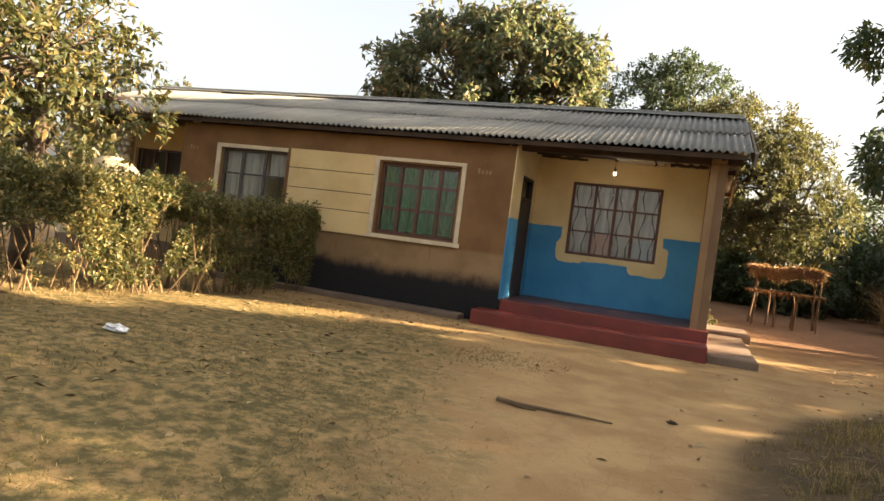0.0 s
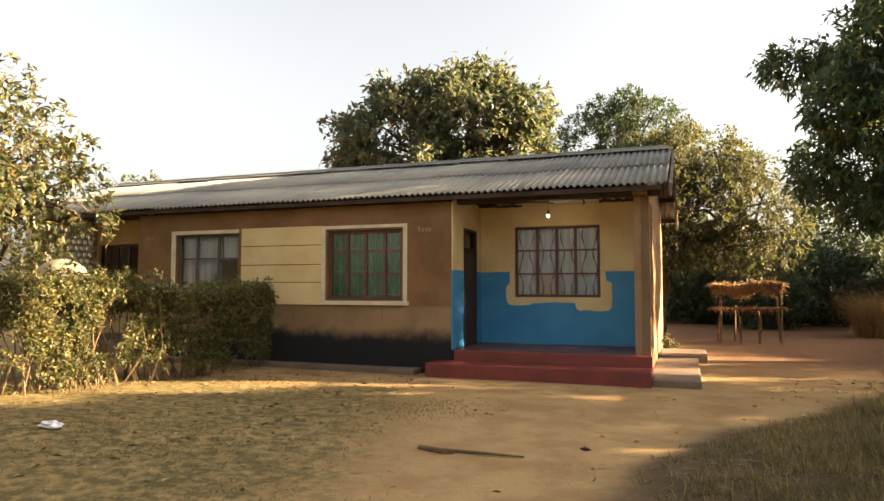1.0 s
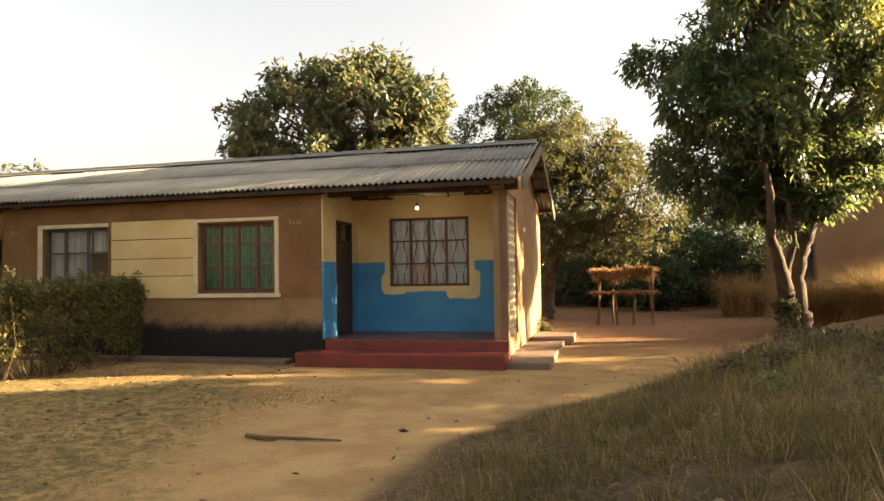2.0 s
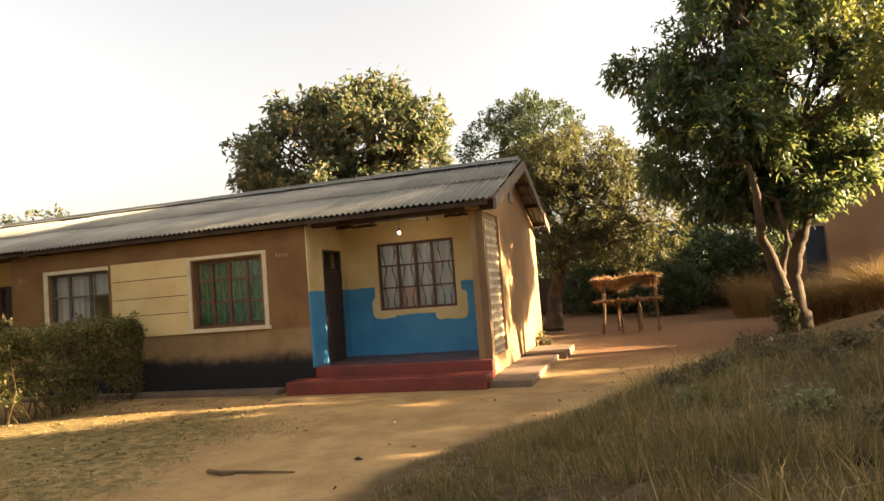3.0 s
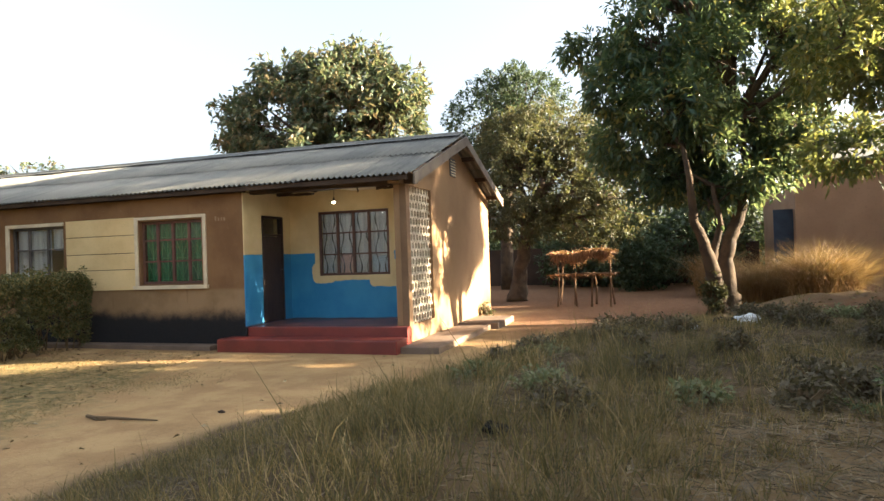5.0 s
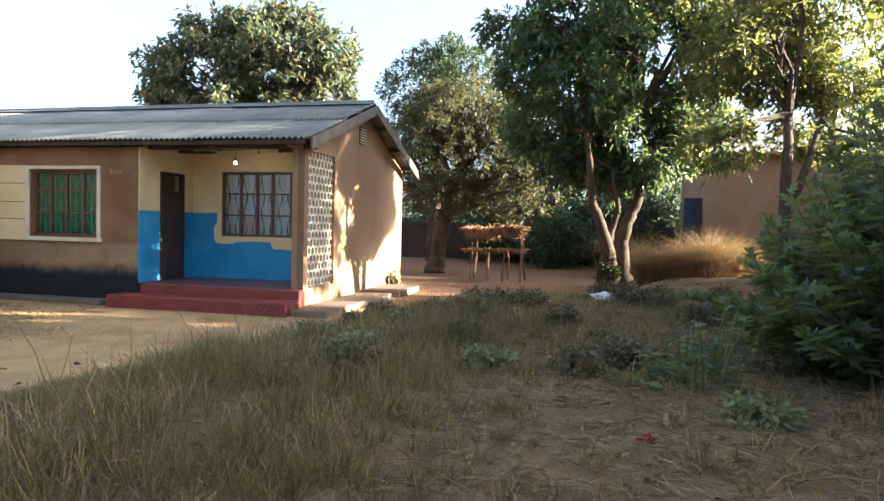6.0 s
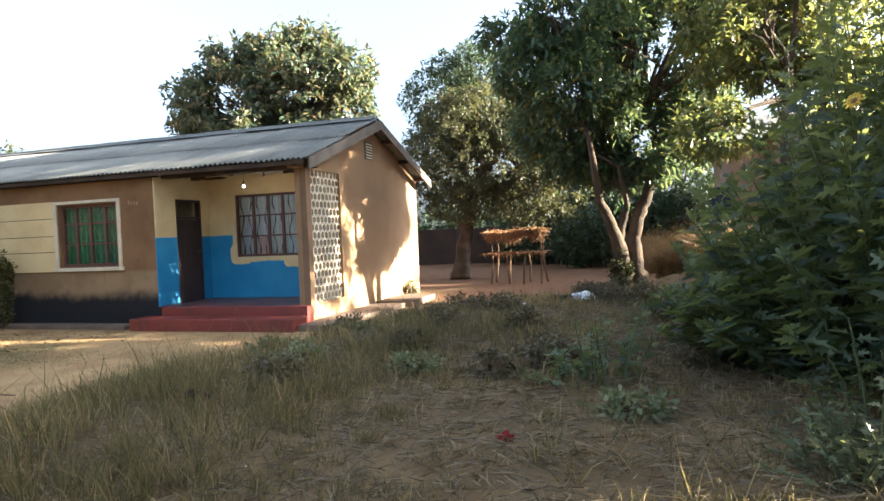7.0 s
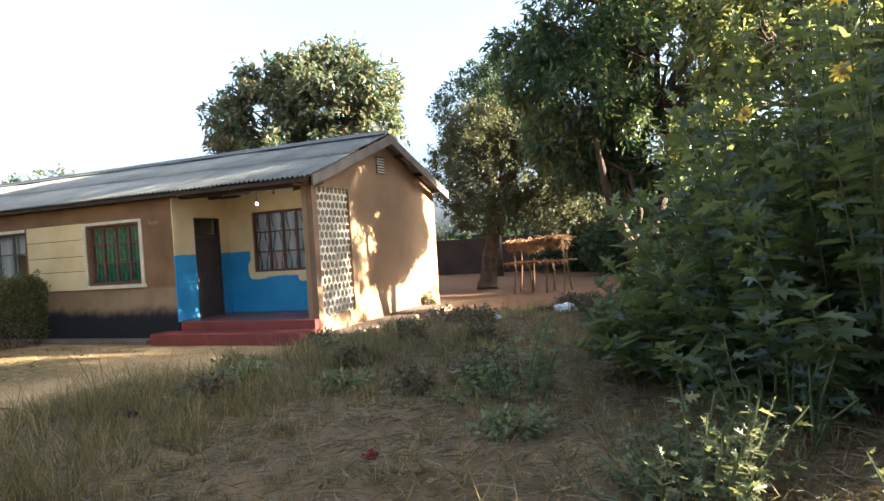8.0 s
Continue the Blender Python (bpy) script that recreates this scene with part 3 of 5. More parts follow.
def floor_and_steps():
    boxed("porch_floor", FLOORRED, house, -2.498, 0.298, 10.735, PORCH_Y, 0.05, FLOOR, 0.012, "dull red polished cement floor")
    boxed("upper_step", RED, house, -2.495, 0.55, 10.55, 10.738, 0.02, FLOOR - 0.004, 0.015)
    boxed("lower_step", RED, house, -2.79, 0.55, 10.06, 10.548, -0.05, 0.265, 0.018)
    boxed("far_porch_floor", CEMENT, house, -11.77, -9.01, 10.3, PORCH_Y, -0.05, 0.40, 0.012)
    bm = bmesh.new()
    plan = [(0.56, 10.2), (1.20, 10.2), (1.20, 13.5), (0.504, 13.5), (0.504, 10.745), (0.56, 10.745)]
    slab = bm.faces.new([bm.verts.new((x, y, -0.1)) for x, y in plan])
    made = bmesh.ops.extrude_face_region(bm, geom=[slab])
    top = [v for v in made["geom"] if isinstance(v, bmesh.types.BMVert)]
    bmesh.ops.translate(bm, verts=top, vec=(0, 0, 0.25))
    rim = [e for e in bm.edges if all(v in top for v in e.verts)]
    bmesh.ops.bevel(bm, geom=rim, offset=0.02, segments=2, affect="EDGES", profile=0.6)
    part("side_apron", bm, CEMENT, house)
    bm = bmesh.new()
    box(bm, 0.504, 1.36, 13.504, 15.0, -0.1, 0.19, 0.03)
    part("side_step", bm, CEMENT, house)
    bm = bmesh.new()
    box(bm, -9.0, -3.03, 10.18, 10.516, -0.1, 0.13, 0.02)
    part("front_apron", bm, CEMENT, house)


def post():
    boxed("corner_post", POST, house, 0.405, 0.525, 10.74, 10.90, FLOOR - 0.02, 2.80, 0.008, "slim brown plastered porch post")
    boxed("far_corner_post", WHITE, house, X_LEFT - 0.02, X_LEFT + 0.16, 10.46, 10.70, 0.3, 2.80, 0.008)


def lattice():
    """A pierced screen of staggered six-sided blocks."""
    bm = bmesh.new()
    h, w, t = 0.097, 0.074, 0.026
    outer = [(0, h), (w, h * 0.45), (w, -h * 0.45), (0, -h), (-w, -h * 0.45), (-w, h * 0.45)]
    inner = [(y * (1 - t / w * 0.8), z * (1 - t / h * 1.0)) for y, z in outer]
    rings = []
    for x in (-0.05, 0.05):
        rings.append([bm.verts.new((x, y, z)) for y, z in outer])
        rings.append([bm.verts.new((x, y, z)) for y, z in inner])
    for i in range(6):
        j = (i + 1) % 6
        bm.faces.new((rings[0][i], rings[0][j], rings[1][j], rings[1][i]))
        bm.faces.new((rings[2][i], rings[2][j], rings[3][j], rings[3][i]))
        bm.faces.new((rings[1][i], rings[1][j], rings[3][j], rings[3][i]))
        bm.faces.new((rings[0][i], rings[0][j], rings[2][j], rings[2][i]))
    me = bpy.data.meshes.new("screen_block")
    bmesh.ops.recalc_face_normals(bm, faces=bm.faces)
    bm.to_mesh(me)
    bm.free()
    me.materials.append(SCREEN)
    for xo in (X_RIGHT - 0.085, X_LEFT + 0.085):
        for r in range(17):
            for c in range(8):
                y = 10.945 + 0.143 * c + (0.0715 if r % 2 else 0.0)
                z = FLOOR + 0.075 + 0.1395 * r
                if y < PORCH_Y - 0.02:
                    ob = link_part("screen_block", me, None, house)
                    ob.matrix_basis = pose(xo, y, z)


def vent():
    boxed("vent", DARKBAR, house, X_RIGHT - 0.01, X_RIGHT + 0.012, 13.30, 13.66, 3.19, 3.56)
    for i in range(6):
        bm = bmesh.new()
        z = 3.225 + 0.057 * i
        v = [bm.verts.new((X_RIGHT + dx, y, z + dz)) for dx, dz in ((0.014, 0.0), (0.034, -0.018), (0.034, -0.006), (0.014, 0.014)) for y in (13.33, 13.63)]
        for f in ((0, 1, 3, 2), (2, 3, 5, 4), (4, 5, 7, 6), (6, 7, 1, 0), (0, 2, 4, 6), (1, 3, 5, 7)):
            bm.faces.new([v[k] for k in f])
        part("vent_slat", bm, WHITE, house)


def window(name, x0, x1, y, z0, z1, cols, rows, steel, label, bar=0.024):
    """A steel window: outer frame, bars, a pane in each opening."""
    w = boxed(name, steel, house, x0, x1, y, y + 0.05, z0, z0 + 0.045, label=label)
    for k in (0, 1):
        boxed("jamb", steel, w, (x0, x1 - 0.045)[k], (x0 + 0.045, x1)[k], y + 0.001, y + 0.051, z0 + 0.046, z1)
    boxed("head", steel, w, x0 + 0.046, x1 - 0.046, y, y + 0.05, z1 - 0.045, z1)
    xs = [x0 + (x1 - x0) * c for c in cols]
    zs = [z0 + (z1 - z0) * r for r in rows]
    for x in xs[1:-1]:
        boxed("mullion", steel, w, x - bar, x + bar, y + 0.004, y + 0.046, z0 + 0.046, z1 - 0.046)
    for z in zs[1:-1]:
        boxed("glazing_bar", steel, w, x0 + 0.046, x1 - 0.046, y + 0.008, y + 0.042, z - 0.014, z + 0.014)
    for i in range(len(xs) - 1):
        for j in range(len(zs) - 1):
            p = boxed("pane", GLASS, w, xs[i] + 0.016, xs[i + 1] - 0.016, y + 0.022, y + 0.027, zs[j] + 0.012, zs[j + 1] - 0.012)
            p.visible_shadow = False
    return w


def wavy_sheet(name, label, material, x0, x1, y, z0, z1, waves, amp=0.025, seed=0):
    """A hung curtain with folds, gathered at the top."""
    nx, nz = int(waves * 8), 10
    verts = []
    for j in range(nz + 1):
        for i in range(nx + 1):
            u, v = i / nx, j / nz
            f = amp * (0.5 + 0.5 * v) * math.sin(2 * math.pi * waves * u + 0.7 * math.sin(3 * u + seed))
            verts.append((x0 + (x1 - x0) * u, y + f, z1 + (z0 - z1) * v + 0.012 * math.sin(9 * u + seed) * v))
    faces = [(j * (nx + 1) + i, j * (nx + 1) + i + 1, (j + 1) * (nx + 1) + i + 1, (j + 1) * (nx + 1) + i) for j in range(nz) for i in range(nx)]
    me = arrays(name, verts, faces)
    me.polygons.foreach_set("use_smooth", [True] * len(faces))
    ob = link_part(name, me, material, None)
    mod = ob.modifiers.new("thickness", "SOLIDIFY")
    mod.thickness = 0.003
    return tagged(ob, label, "curtain")


def surround(x0, x1, z0, z1, t=0.07, sides="lrtb"):
    y0, y1 = WALL_Y - 0.03, WALL_Y + 0.05
    if "l" in sides:
        boxed("window_surround", WHITE, house, x0, x0 + t, y0, y1, z0, z1, 0.004)
    if "r" in sides:
        boxed("window_surround", WHITE, house, x1 - t, x1, y0, y1, z0, z1, 0.004)
    if "t" in sides:
        boxed("window_surround", WHITE, house, x0 + t * ("l" in sides) + 0.001, x1 - t * ("r" in sides) - 0.001, y0 + 0.001, y1, z1 - t * 0.8, z1, 0.004)
    if "b" in sides:
        boxed("window_sill", WHITE, house, x0 - 0.03, x1 + 0.03, y0 - 0.03, y1, z0 - 0.07, z0 - 0.001, 0.006)


def windows():
    surround(-4.90, -3.29, 1.20, 2.485)
    window("window", -4.795, -3.405, WALL_Y + 0.07, 1.225, 2.395, (0, 0.25, 0.5, 0.76, 1), (0, 0.36, 0.70, 1), STEEL, "rust-brown steel window with green bars")
    wavy_sheet("curtain", "deep green cloth curtain behind a barred window", GREENCLOTH, -4.78, -3.42, WALL_Y + 0.165, 1.23, 2.39, 9, 0.018, 1)
    grille = thing("burglar_bars", "light green zigzag burglar bars inside a window", "window bars", -4.1, WALL_Y + 0.132, 1.25)
    for c in range(4):
        xa = -4.76 + 0.333 * c
        for z0, z1 in ((1.26, 1.63), (1.66, 2.02), (2.05, 2.37)):
            bm = bmesh.new()
            yb = WALL_Y + 0.132
            for dx in (0.035, 0.155, 0.275):
                tube(bm, [(xa + dx, yb, z0), (xa + dx, yb, z1)], 0.0048, 5)
            tube(bm, [(xa + 0.04, yb + 0.006, z1 - 0.02), (xa + 0.155, yb + 0.006, z0 + 0.06), (xa + 0.27, yb + 0.006, z1 - 0.02)], 0.0048, 5)
            tube(bm, [(xa + 0.015, yb + 0.006, z0 + 0.045), (xa + 0.295, yb + 0.006, z0 + 0.045)], 0.0048, 5)
            part("zigzag_bar", bm, GREENBAR, grille)
    surround(-8.17, -6.64, 1.20, 2.485, 0.085, "lt")
    window("window", -8.075, -6.665, WALL_Y + 0.07, 1.225, 2.415, (0, 0.3, 0.65, 1), (0, 0.62, 1), GREYSTEEL, "grey steel window with thin pale curtains")
    wavy_sheet("curtain", "thin greyish white curtain in a steel window", LACE, -8.03, -7.15, WALL_Y + 0.16, 1.25, 2.36, 6, 0.018, 4)
    wavy_sheet("curtain", "short pale curtain in a steel window", LACE, -7.1, -6.7, WALL_Y + 0.16, 1.95, 2.38, 3, 0.018, 2)
    window("window", -1.855, -0.365, PORCH_Y + 0.01, 1.262, 2.512, (0, 0.27, 0.5, 0.72, 1), (0, 0.33, 0.66, 1), STEEL, "rust-brown steel porch window with pale curtains")
    wavy_sheet("curtain", "pale grey patterned curtain behind wavy bars", LACE, -1.83, -0.39, PORCH_Y + 0.125, 1.28, 2.49, 8, 0.018, 3)
    pink = cloth("faded_pink_cloth", (0.62, 0.36, 0.30), (0.48, 0.27, 0.23), 10.0)
    pale = cloth("pale_blue_cloth", (0.46, 0.54, 0.62), (0.36, 0.43, 0.52), 10.0)
    wavy_sheet("cloth", "faded pink cloth tucked in the porch window", pink, -1.44, -1.13, PORCH_Y + 0.105, 1.29, 1.66, 2, 0.006, 1)
    wavy_sheet("cloth", "pale blue cloth tucked in the porch window", pale, -0.76, -0.41, PORCH_Y + 0.105, 1.29, 1.62, 2, 0.006, 2)
    grille = thing("burglar_bars", "dark wavy burglar bars inside the porch window", "window bars", -1.1, PORCH_Y + 0.085, 1.27)
    for c in range(8):
        x = -1.76 + 0.186 * c
        bm = bmesh.new()
        tube(bm, [(x + 0.035 * math.sin(k * 0.9 + c * math.pi), PORCH_Y + 0.085, 1.27 + 1.235 * k / 14) for k in range(15)], [0.004 + 0.011 * abs(math.sin(k * 0.9 + 0.4)) for k in range(15)], 5)
        part("wavy_bar", bm, DARKBAR, grille)
    window("window", -11.70, -10.32, PORCH_Y + 0.05, 1.29, 2.40, (0, 0.35, 0.6, 1), (0, 0.5, 1), STEEL, "dark steel window with red cloth behind")
    wavy_sheet("curtain", "dim red-brown curtain in a dark window", cloth("red_brown_cloth", (0.16, 0.05, 0.035), (0.09, 0.035, 0.03), 12.0), -11.68, -11.2, PORCH_Y + 0.16, 1.25, 2.38, 3, 0.02, 5)


def door():
    d = boxed("door", DOORWOOD, house, -2.56, -2.52, 11.122, 11.758, FLOOR + 0.01, 2.05, 0.004, "dark brown painted plank door")
    for k in range(5):
        boxed("plank", DOORWOOD, d, -2.521, -2.512, 11.124 + 0.127 * k, 11.124 + 0.127 * k + 0.122, FLOOR + 0.02, 2.04, 0.003)
    boxed("door_jamb", DOORWOOD, house, -2.60, -2.49, 11.081, 11.121, FLOOR, 2.435)
    boxed("door_jamb", DOORWOOD, house, -2.60, -2.49, 11.759, 11.799, FLOOR, 2.435)
    boxed("door_head", DOORWOOD, house, -2.60, -2.49, 11.122, 11.758, 2.395, 2.435)
    boxed("transom", DOORWOOD, house, -2.58, -2.50, 11.122, 11.758, 2.06, 2.10)
    p = boxed("fanlight_pane", GLASS, house, -2.545, -2.54, 11.123, 11.757, 2.101, 2.394)
    p.visible_shadow = False
    bm = bmesh.new()
    tube(bm, [(-2.51, 11.70, 1.42), (-2.46, 11.70, 1.42), (-2.45, 11.63, 1.415), (-2.455, 11.60, 1.41)], 0.009, 6)
    part("handle", bm, GREYSTEEL, d, "plain steel lever handle")


def chalk_marks():
    """Faint chalk strokes on the plaster, too worn to read."""
    for k, (x, h) in enumerate(((-3.10, 0.085), (-3.035, 0.06), (-2.975, 0.06), (-2.915, 0.06), (-8.80, 0.07), (-8.73, 0.05), (-8.66, 0.05))):
        boxed("chalk_mark", CHALK, house, x, x + 0.034, WALL_Y - 0.003, WALL_Y + 0.002, 2.34, 2.34 + h)


def bulb():
    b = thing("light_bulb", "lit white light bulb on a short flex", "light bulb", -1.093, 11.28, 2.61)
    glow = bpy.data.materials.new("bulb_glow")
    glow.use_nodes = True
    e = glow.node_tree.nodes["Principled BSDF"]
    e.inputs["Emission Color"].default_value, e.inputs["Emission Strength"].default_value = (1.0, 0.93, 0.80, 1.0), 14.0
    bm = bmesh.new()
    bmesh.ops.create_uvsphere(bm, u_segments=12, v_segments=8, radius=0.024, matrix=pose(-1.093, 11.28, 2.61))
    part("globe", bm, glow, b, "glowing white globe", True)
    bm = bmesh.new()
    tube(bm, [(-1.093, 11.28, 2.64), (-1.093, 11.28, 2.70)], 0.017, 8)
    part("socket", bm, DARKBAR, b)
    bm = bmesh.new()
    tube(bm, [(-1.093, 11.28, 2.69), (-1.10, 11.30, 2.80), (-1.09, 11.36, 2.93)], 0.004, 5)
    part("flex", bm, DARKBAR, b)


walls()
roof()
timbers()
floor_and_steps()
post()
vent()
windows()
door()
bulb()
chalk_marks()

# ---- plants ----
def blades(rng, base, tip_dir, length, width, droop):
    """Bent blades of grass, four triangles each side by side: arrays of verts and faces. base, tip_dir: n x 3."""
    n = len(base)
    side = np.cross(tip_dir, rng.normal(size=(n, 3)))
    side /= np.linalg.norm(side, axis=1)[:, None] + 1e-9
    w, l = width[:, None], length[:, None]
    mid = base + tip_dir * l * 0.55
    d2 = tip_dir + np.stack([rng.normal(size=n) * droop, rng.normal(size=n) * droop, -np.abs(rng.normal(size=n)) * droop], 1)
    tip = mid + d2 * l * 0.5
    verts = np.stack([base - side * w, base + side * w, mid + side * w * 0.7, mid - side * w * 0.7, tip], 1).reshape(-1, 3)
    k = 5 * np.arange(n)[:, None]
    return verts, np.concatenate([k + np.array([[0, 1, 2]]), k + np.array([[0, 2, 3]]), k + np.array([[3, 2, 4]])])


def leaves(rng, base, way, length, width, fold=0.25):
    """Folded pointed leaves, two triangles each."""
    n = len(base)
    way = way / (np.linalg.norm(way, axis=1)[:, None] + 1e-9)
    side = np.cross(way, rng.normal(size=(n, 3)) * 0.5 + np.array([0, 0, 1.0]))
    side /= np.linalg.norm(side, axis=1)[:, None] + 1e-9
    up = np.cross(side, way)
    l, w = length[:, None], width[:, None]
    mid = base + way * l * 0.45
    verts = np.stack([base, mid + side * w + up * w * fold, base + way * l - up * l * 0.12, mid - side * w + up * w * fold], 1).reshape(-1, 3)
    k = 4 * np.arange(n)[:, None]
    return verts, np.concatenate([k + np.array([[0, 1, 2]]), k + np.array([[0, 2, 3]])])


def sprays(rng, centres, outward, per, length, width, droop=0.35, spread=0.9):
    """Whorls of leaves at twig ends."""
    n = len(centres)
    c = np.repeat(centres, per, axis=0)
    o = np.repeat(outward, per, axis=0)
    way = o * 0.6 + rng.normal(size=(n * per, 3)) * spread + np.array([0, 0, -droop])
    base = c + rng.normal(size=(n * per, 3)) * length * 0.45
    ln = length * rng.uniform(0.65, 1.2, n * per)
    return leaves(rng, base, way, ln, ln * width)


def crown_points(rng, lobes, n, hollow=0.55, gap=0.0):
    """Places in the outer part of a crown made of several lobes (x, y, z, rx, rz), left bare where a slow noise is low."""
    vol = np.array([l[3] ** 2 for l in lobes])
    pts, outs = [], []
    while len(pts) < n:
        l = lobes[rng.choice(len(lobes), p=vol / vol.sum())]
        d = rng.normal(size=3)
        d /= np.linalg.norm(d)
        r = rng.uniform(hollow, 1.0) ** 0.6 * (1 + 0.22 * noise.noise(Vector(d * 2.2) + Vector((l[0], l[1], l[2]))))
        p = np.array([l[0] + d[0] * r * l[3], l[1] + d[1] * r * l[3], l[2] + d[2] * r * l[4]])
        if gap and noise.noise(Vector(p * 0.9)) < gap - 0.5:
            continue
        pts.append(p)
        outs.append(d)
    return np.array(pts), np.array(outs)


def tree(name, label, x, y, stems, lobes, clusters, per, length, width, leaf, seed, droop=0.35, gap=0.0, hollow=0.55, group=""):
    """stems: lists of (x, y, z, radius) from the root up. Limbs run from the stems to the lobes."""
    rng = np.random.default_rng(seed)
    t = thing(name, label, "tree", x, y, ground_z(x, y), group)
    bm = bmesh.new()
    for s in stems:
        pts = [Vector(p[:3]) for p in s]
        rad = [p[3] for p in s]
        fine, frad = [], []
        for i in range(len(pts) - 1):
            for k in range(4):
                f = k / 4
                w = Vector((noise.noise(pts[i] * 2 + Vector((k, 0, 0))), noise.noise(pts[i] * 2 + Vector((0, k, 5))), 0)) * 0.35 * rad[i]
                fine.append(pts[i].lerp(pts[i + 1], f) + (w if i or k else Vector()))
                frad.append(rad[i] * (1 - f) + rad[i + 1] * f)
        tube(bm, fine + [pts[-1]], frad + [rad[-1]], 10)
    part("trunk", bm, BARK, t, smooth=True)
    for l in lobes:
        bm = bmesh.new()
        s = min(stems, key=lambda q: (Vector(q[-1][:3]) - Vector(l[:3])).length)
        a, e = Vector(s[-1][:3]), Vector(l[:3])
        m = a.lerp(e, 0.5) + Vector((rng.normal() * 0.25, rng.normal() * 0.25, 0.15))
        r = s[-1][3]
        tube(bm, [a, m, e], [r * 0.8, r * 0.5, r * 0.22], 6)
        for k in range(9):
            d = Vector(rng.normal(size=3)).normalized()
            st = a.lerp(e, rng.uniform(0.5, 1.0))
            en = e + Vector((d.x * l[3], d.y * l[3], d.z * l[4])) * 0.85
            tube(bm, [st, st.lerp(en, 0.5) + Vector((0, 0, 0.12)), en], [r * 0.3, r * 0.17, 0.008], 4)
        part("limb", bm, BARK, t)
    c, o = crown_points(rng, lobes, clusters, hollow, gap)
    v, f = sprays(rng, c, o, per, length, width, droop)
    link_part("crown", arrays("crown", v, f), leaf, t)
    return t


G = ground_z


def mango_lobes():
    """Boughs of a broad two-headed crown: small leafy lobes on rings round the two heads, open between them."""
    rng = random.Random(29)
    out = [(3.3, 15.3, 5.9, 0.75, 0.55), (5.3, 15.6, 2.95, 0.8, 0.45), (6.2, 15.2, 2.9, 0.65, 0.38), (4.8, 15.2, 3.1, 0.7, 0.5), (4.3, 15.9, 2.95, 0.8, 0.6), (3.85, 15.9, 3.9, 0.8, 0.7), (6.9, 15.9, 3.3, 0.85, 0.5), (5.2, 16.4, 3.3, 0.8, 0.5), (6.0, 16.0, 3.6, 0.8, 0.5), (7.35, 16.2, 4.0, 0.9, 0.55), (5.45, 14.9, 2.3, 0.2, 0.25)]
    for cx, cy, cz, rx, ry, rz, n in ((4.75, 14.75, 5.3, 1.15, 0.75, 1.75, 12), (6.5, 16.3, 5.7, 1.35, 0.8, 2.1, 15), (5.6, 15.6, 7.7, 1.1, 0.9, 0.9, 5)):
        for k in range(n):
            u, a = -0.95 + 1.9 * (k + 0.5) / n, 2.4 * k + rng.uniform(-0.4, 0.4)
            w = math.sqrt(1 - u * u)
            r = rng.uniform(0.62, 0.92)
            out.append((cx + rx * w * math.cos(a), cy + ry * w * math.sin(a), cz + rz * u, r, r * rng.uniform(0.7, 0.95)))
    return out


# the tree beyond the gable, forked low
tree("mango_tree", "forked mango tree with dark glossy leaves", 5.74, 15.25,
     [[(5.84, 15.25, 0.22, 0.243), (5.82, 15.27, 0.60, 0.186), (5.76, 15.3, 1.3, 0.147), (5.88, 15.33, 1.7, 0.138), (6.02, 15.4, 2.05, 0.128), (6.18, 15.5, 2.5, 0.122), (6.3, 15.6, 3.3, 0.102), (6.1, 15.7, 4.2, 0.077)],
      [(5.66, 15.22, 0.22, 0.243), (5.58, 15.15, 0.62, 0.173), (5.50, 15.0, 1.07, 0.154), (5.34, 14.75, 1.67, 0.109), (5.16, 14.5, 2.1, 0.090), (5.1, 14.1, 2.9, 0.064), (5.0, 14.1, 3.5, 0.045)],
      [(5.47, 14.97, 1.2, 0.096), (5.58, 15.02, 1.6, 0.077), (5.68, 14.95, 2.0, 0.064), (5.55, 14.75, 2.8, 0.045)]],
     mango_lobes(), 3700, 16, 0.20, 0.17, MANGO, 11, 0.55, 0.40)
# its last small lobe is added to shade part of the hedge
tree("tree", "spreading tree on the bank, leaves coloured sunlit yellow", 8.2, 12.0,
     [[(8.25, 12.0, 0.6, 0.12), (8.17, 12.0, 1.6, 0.09), (8.22, 12.15, 2.4, 0.085), (8.4, 12.9, 3.6, 0.07)],
      [(8.18, 12.0, 1.7, 0.06), (8.45, 12.2, 2.4, 0.065), (9.0, 13.2, 3.5, 0.05)]],
     [(7.6, 13.2, 5.0, 1.2, 1.1), (9.2, 14.1, 5.2, 1.4, 1.4), (8.4, 13.2, 6.4, 1.8, 1.4), (9.9, 12.0, 2.9, 1.1, 0.7), (7.1, 11.3, 2.9, 0.6, 0.4), (9.4, 14.2, 3.8, 1.1, 0.8), (8.3, 13.6, 4.4, 0.9, 0.55), (7.9, 11.75, 4.6, 0.5, 0.42)],
     1350, 16, 0.17, 0.18, GOLDMANGO, 12, 0.4, 0.37)
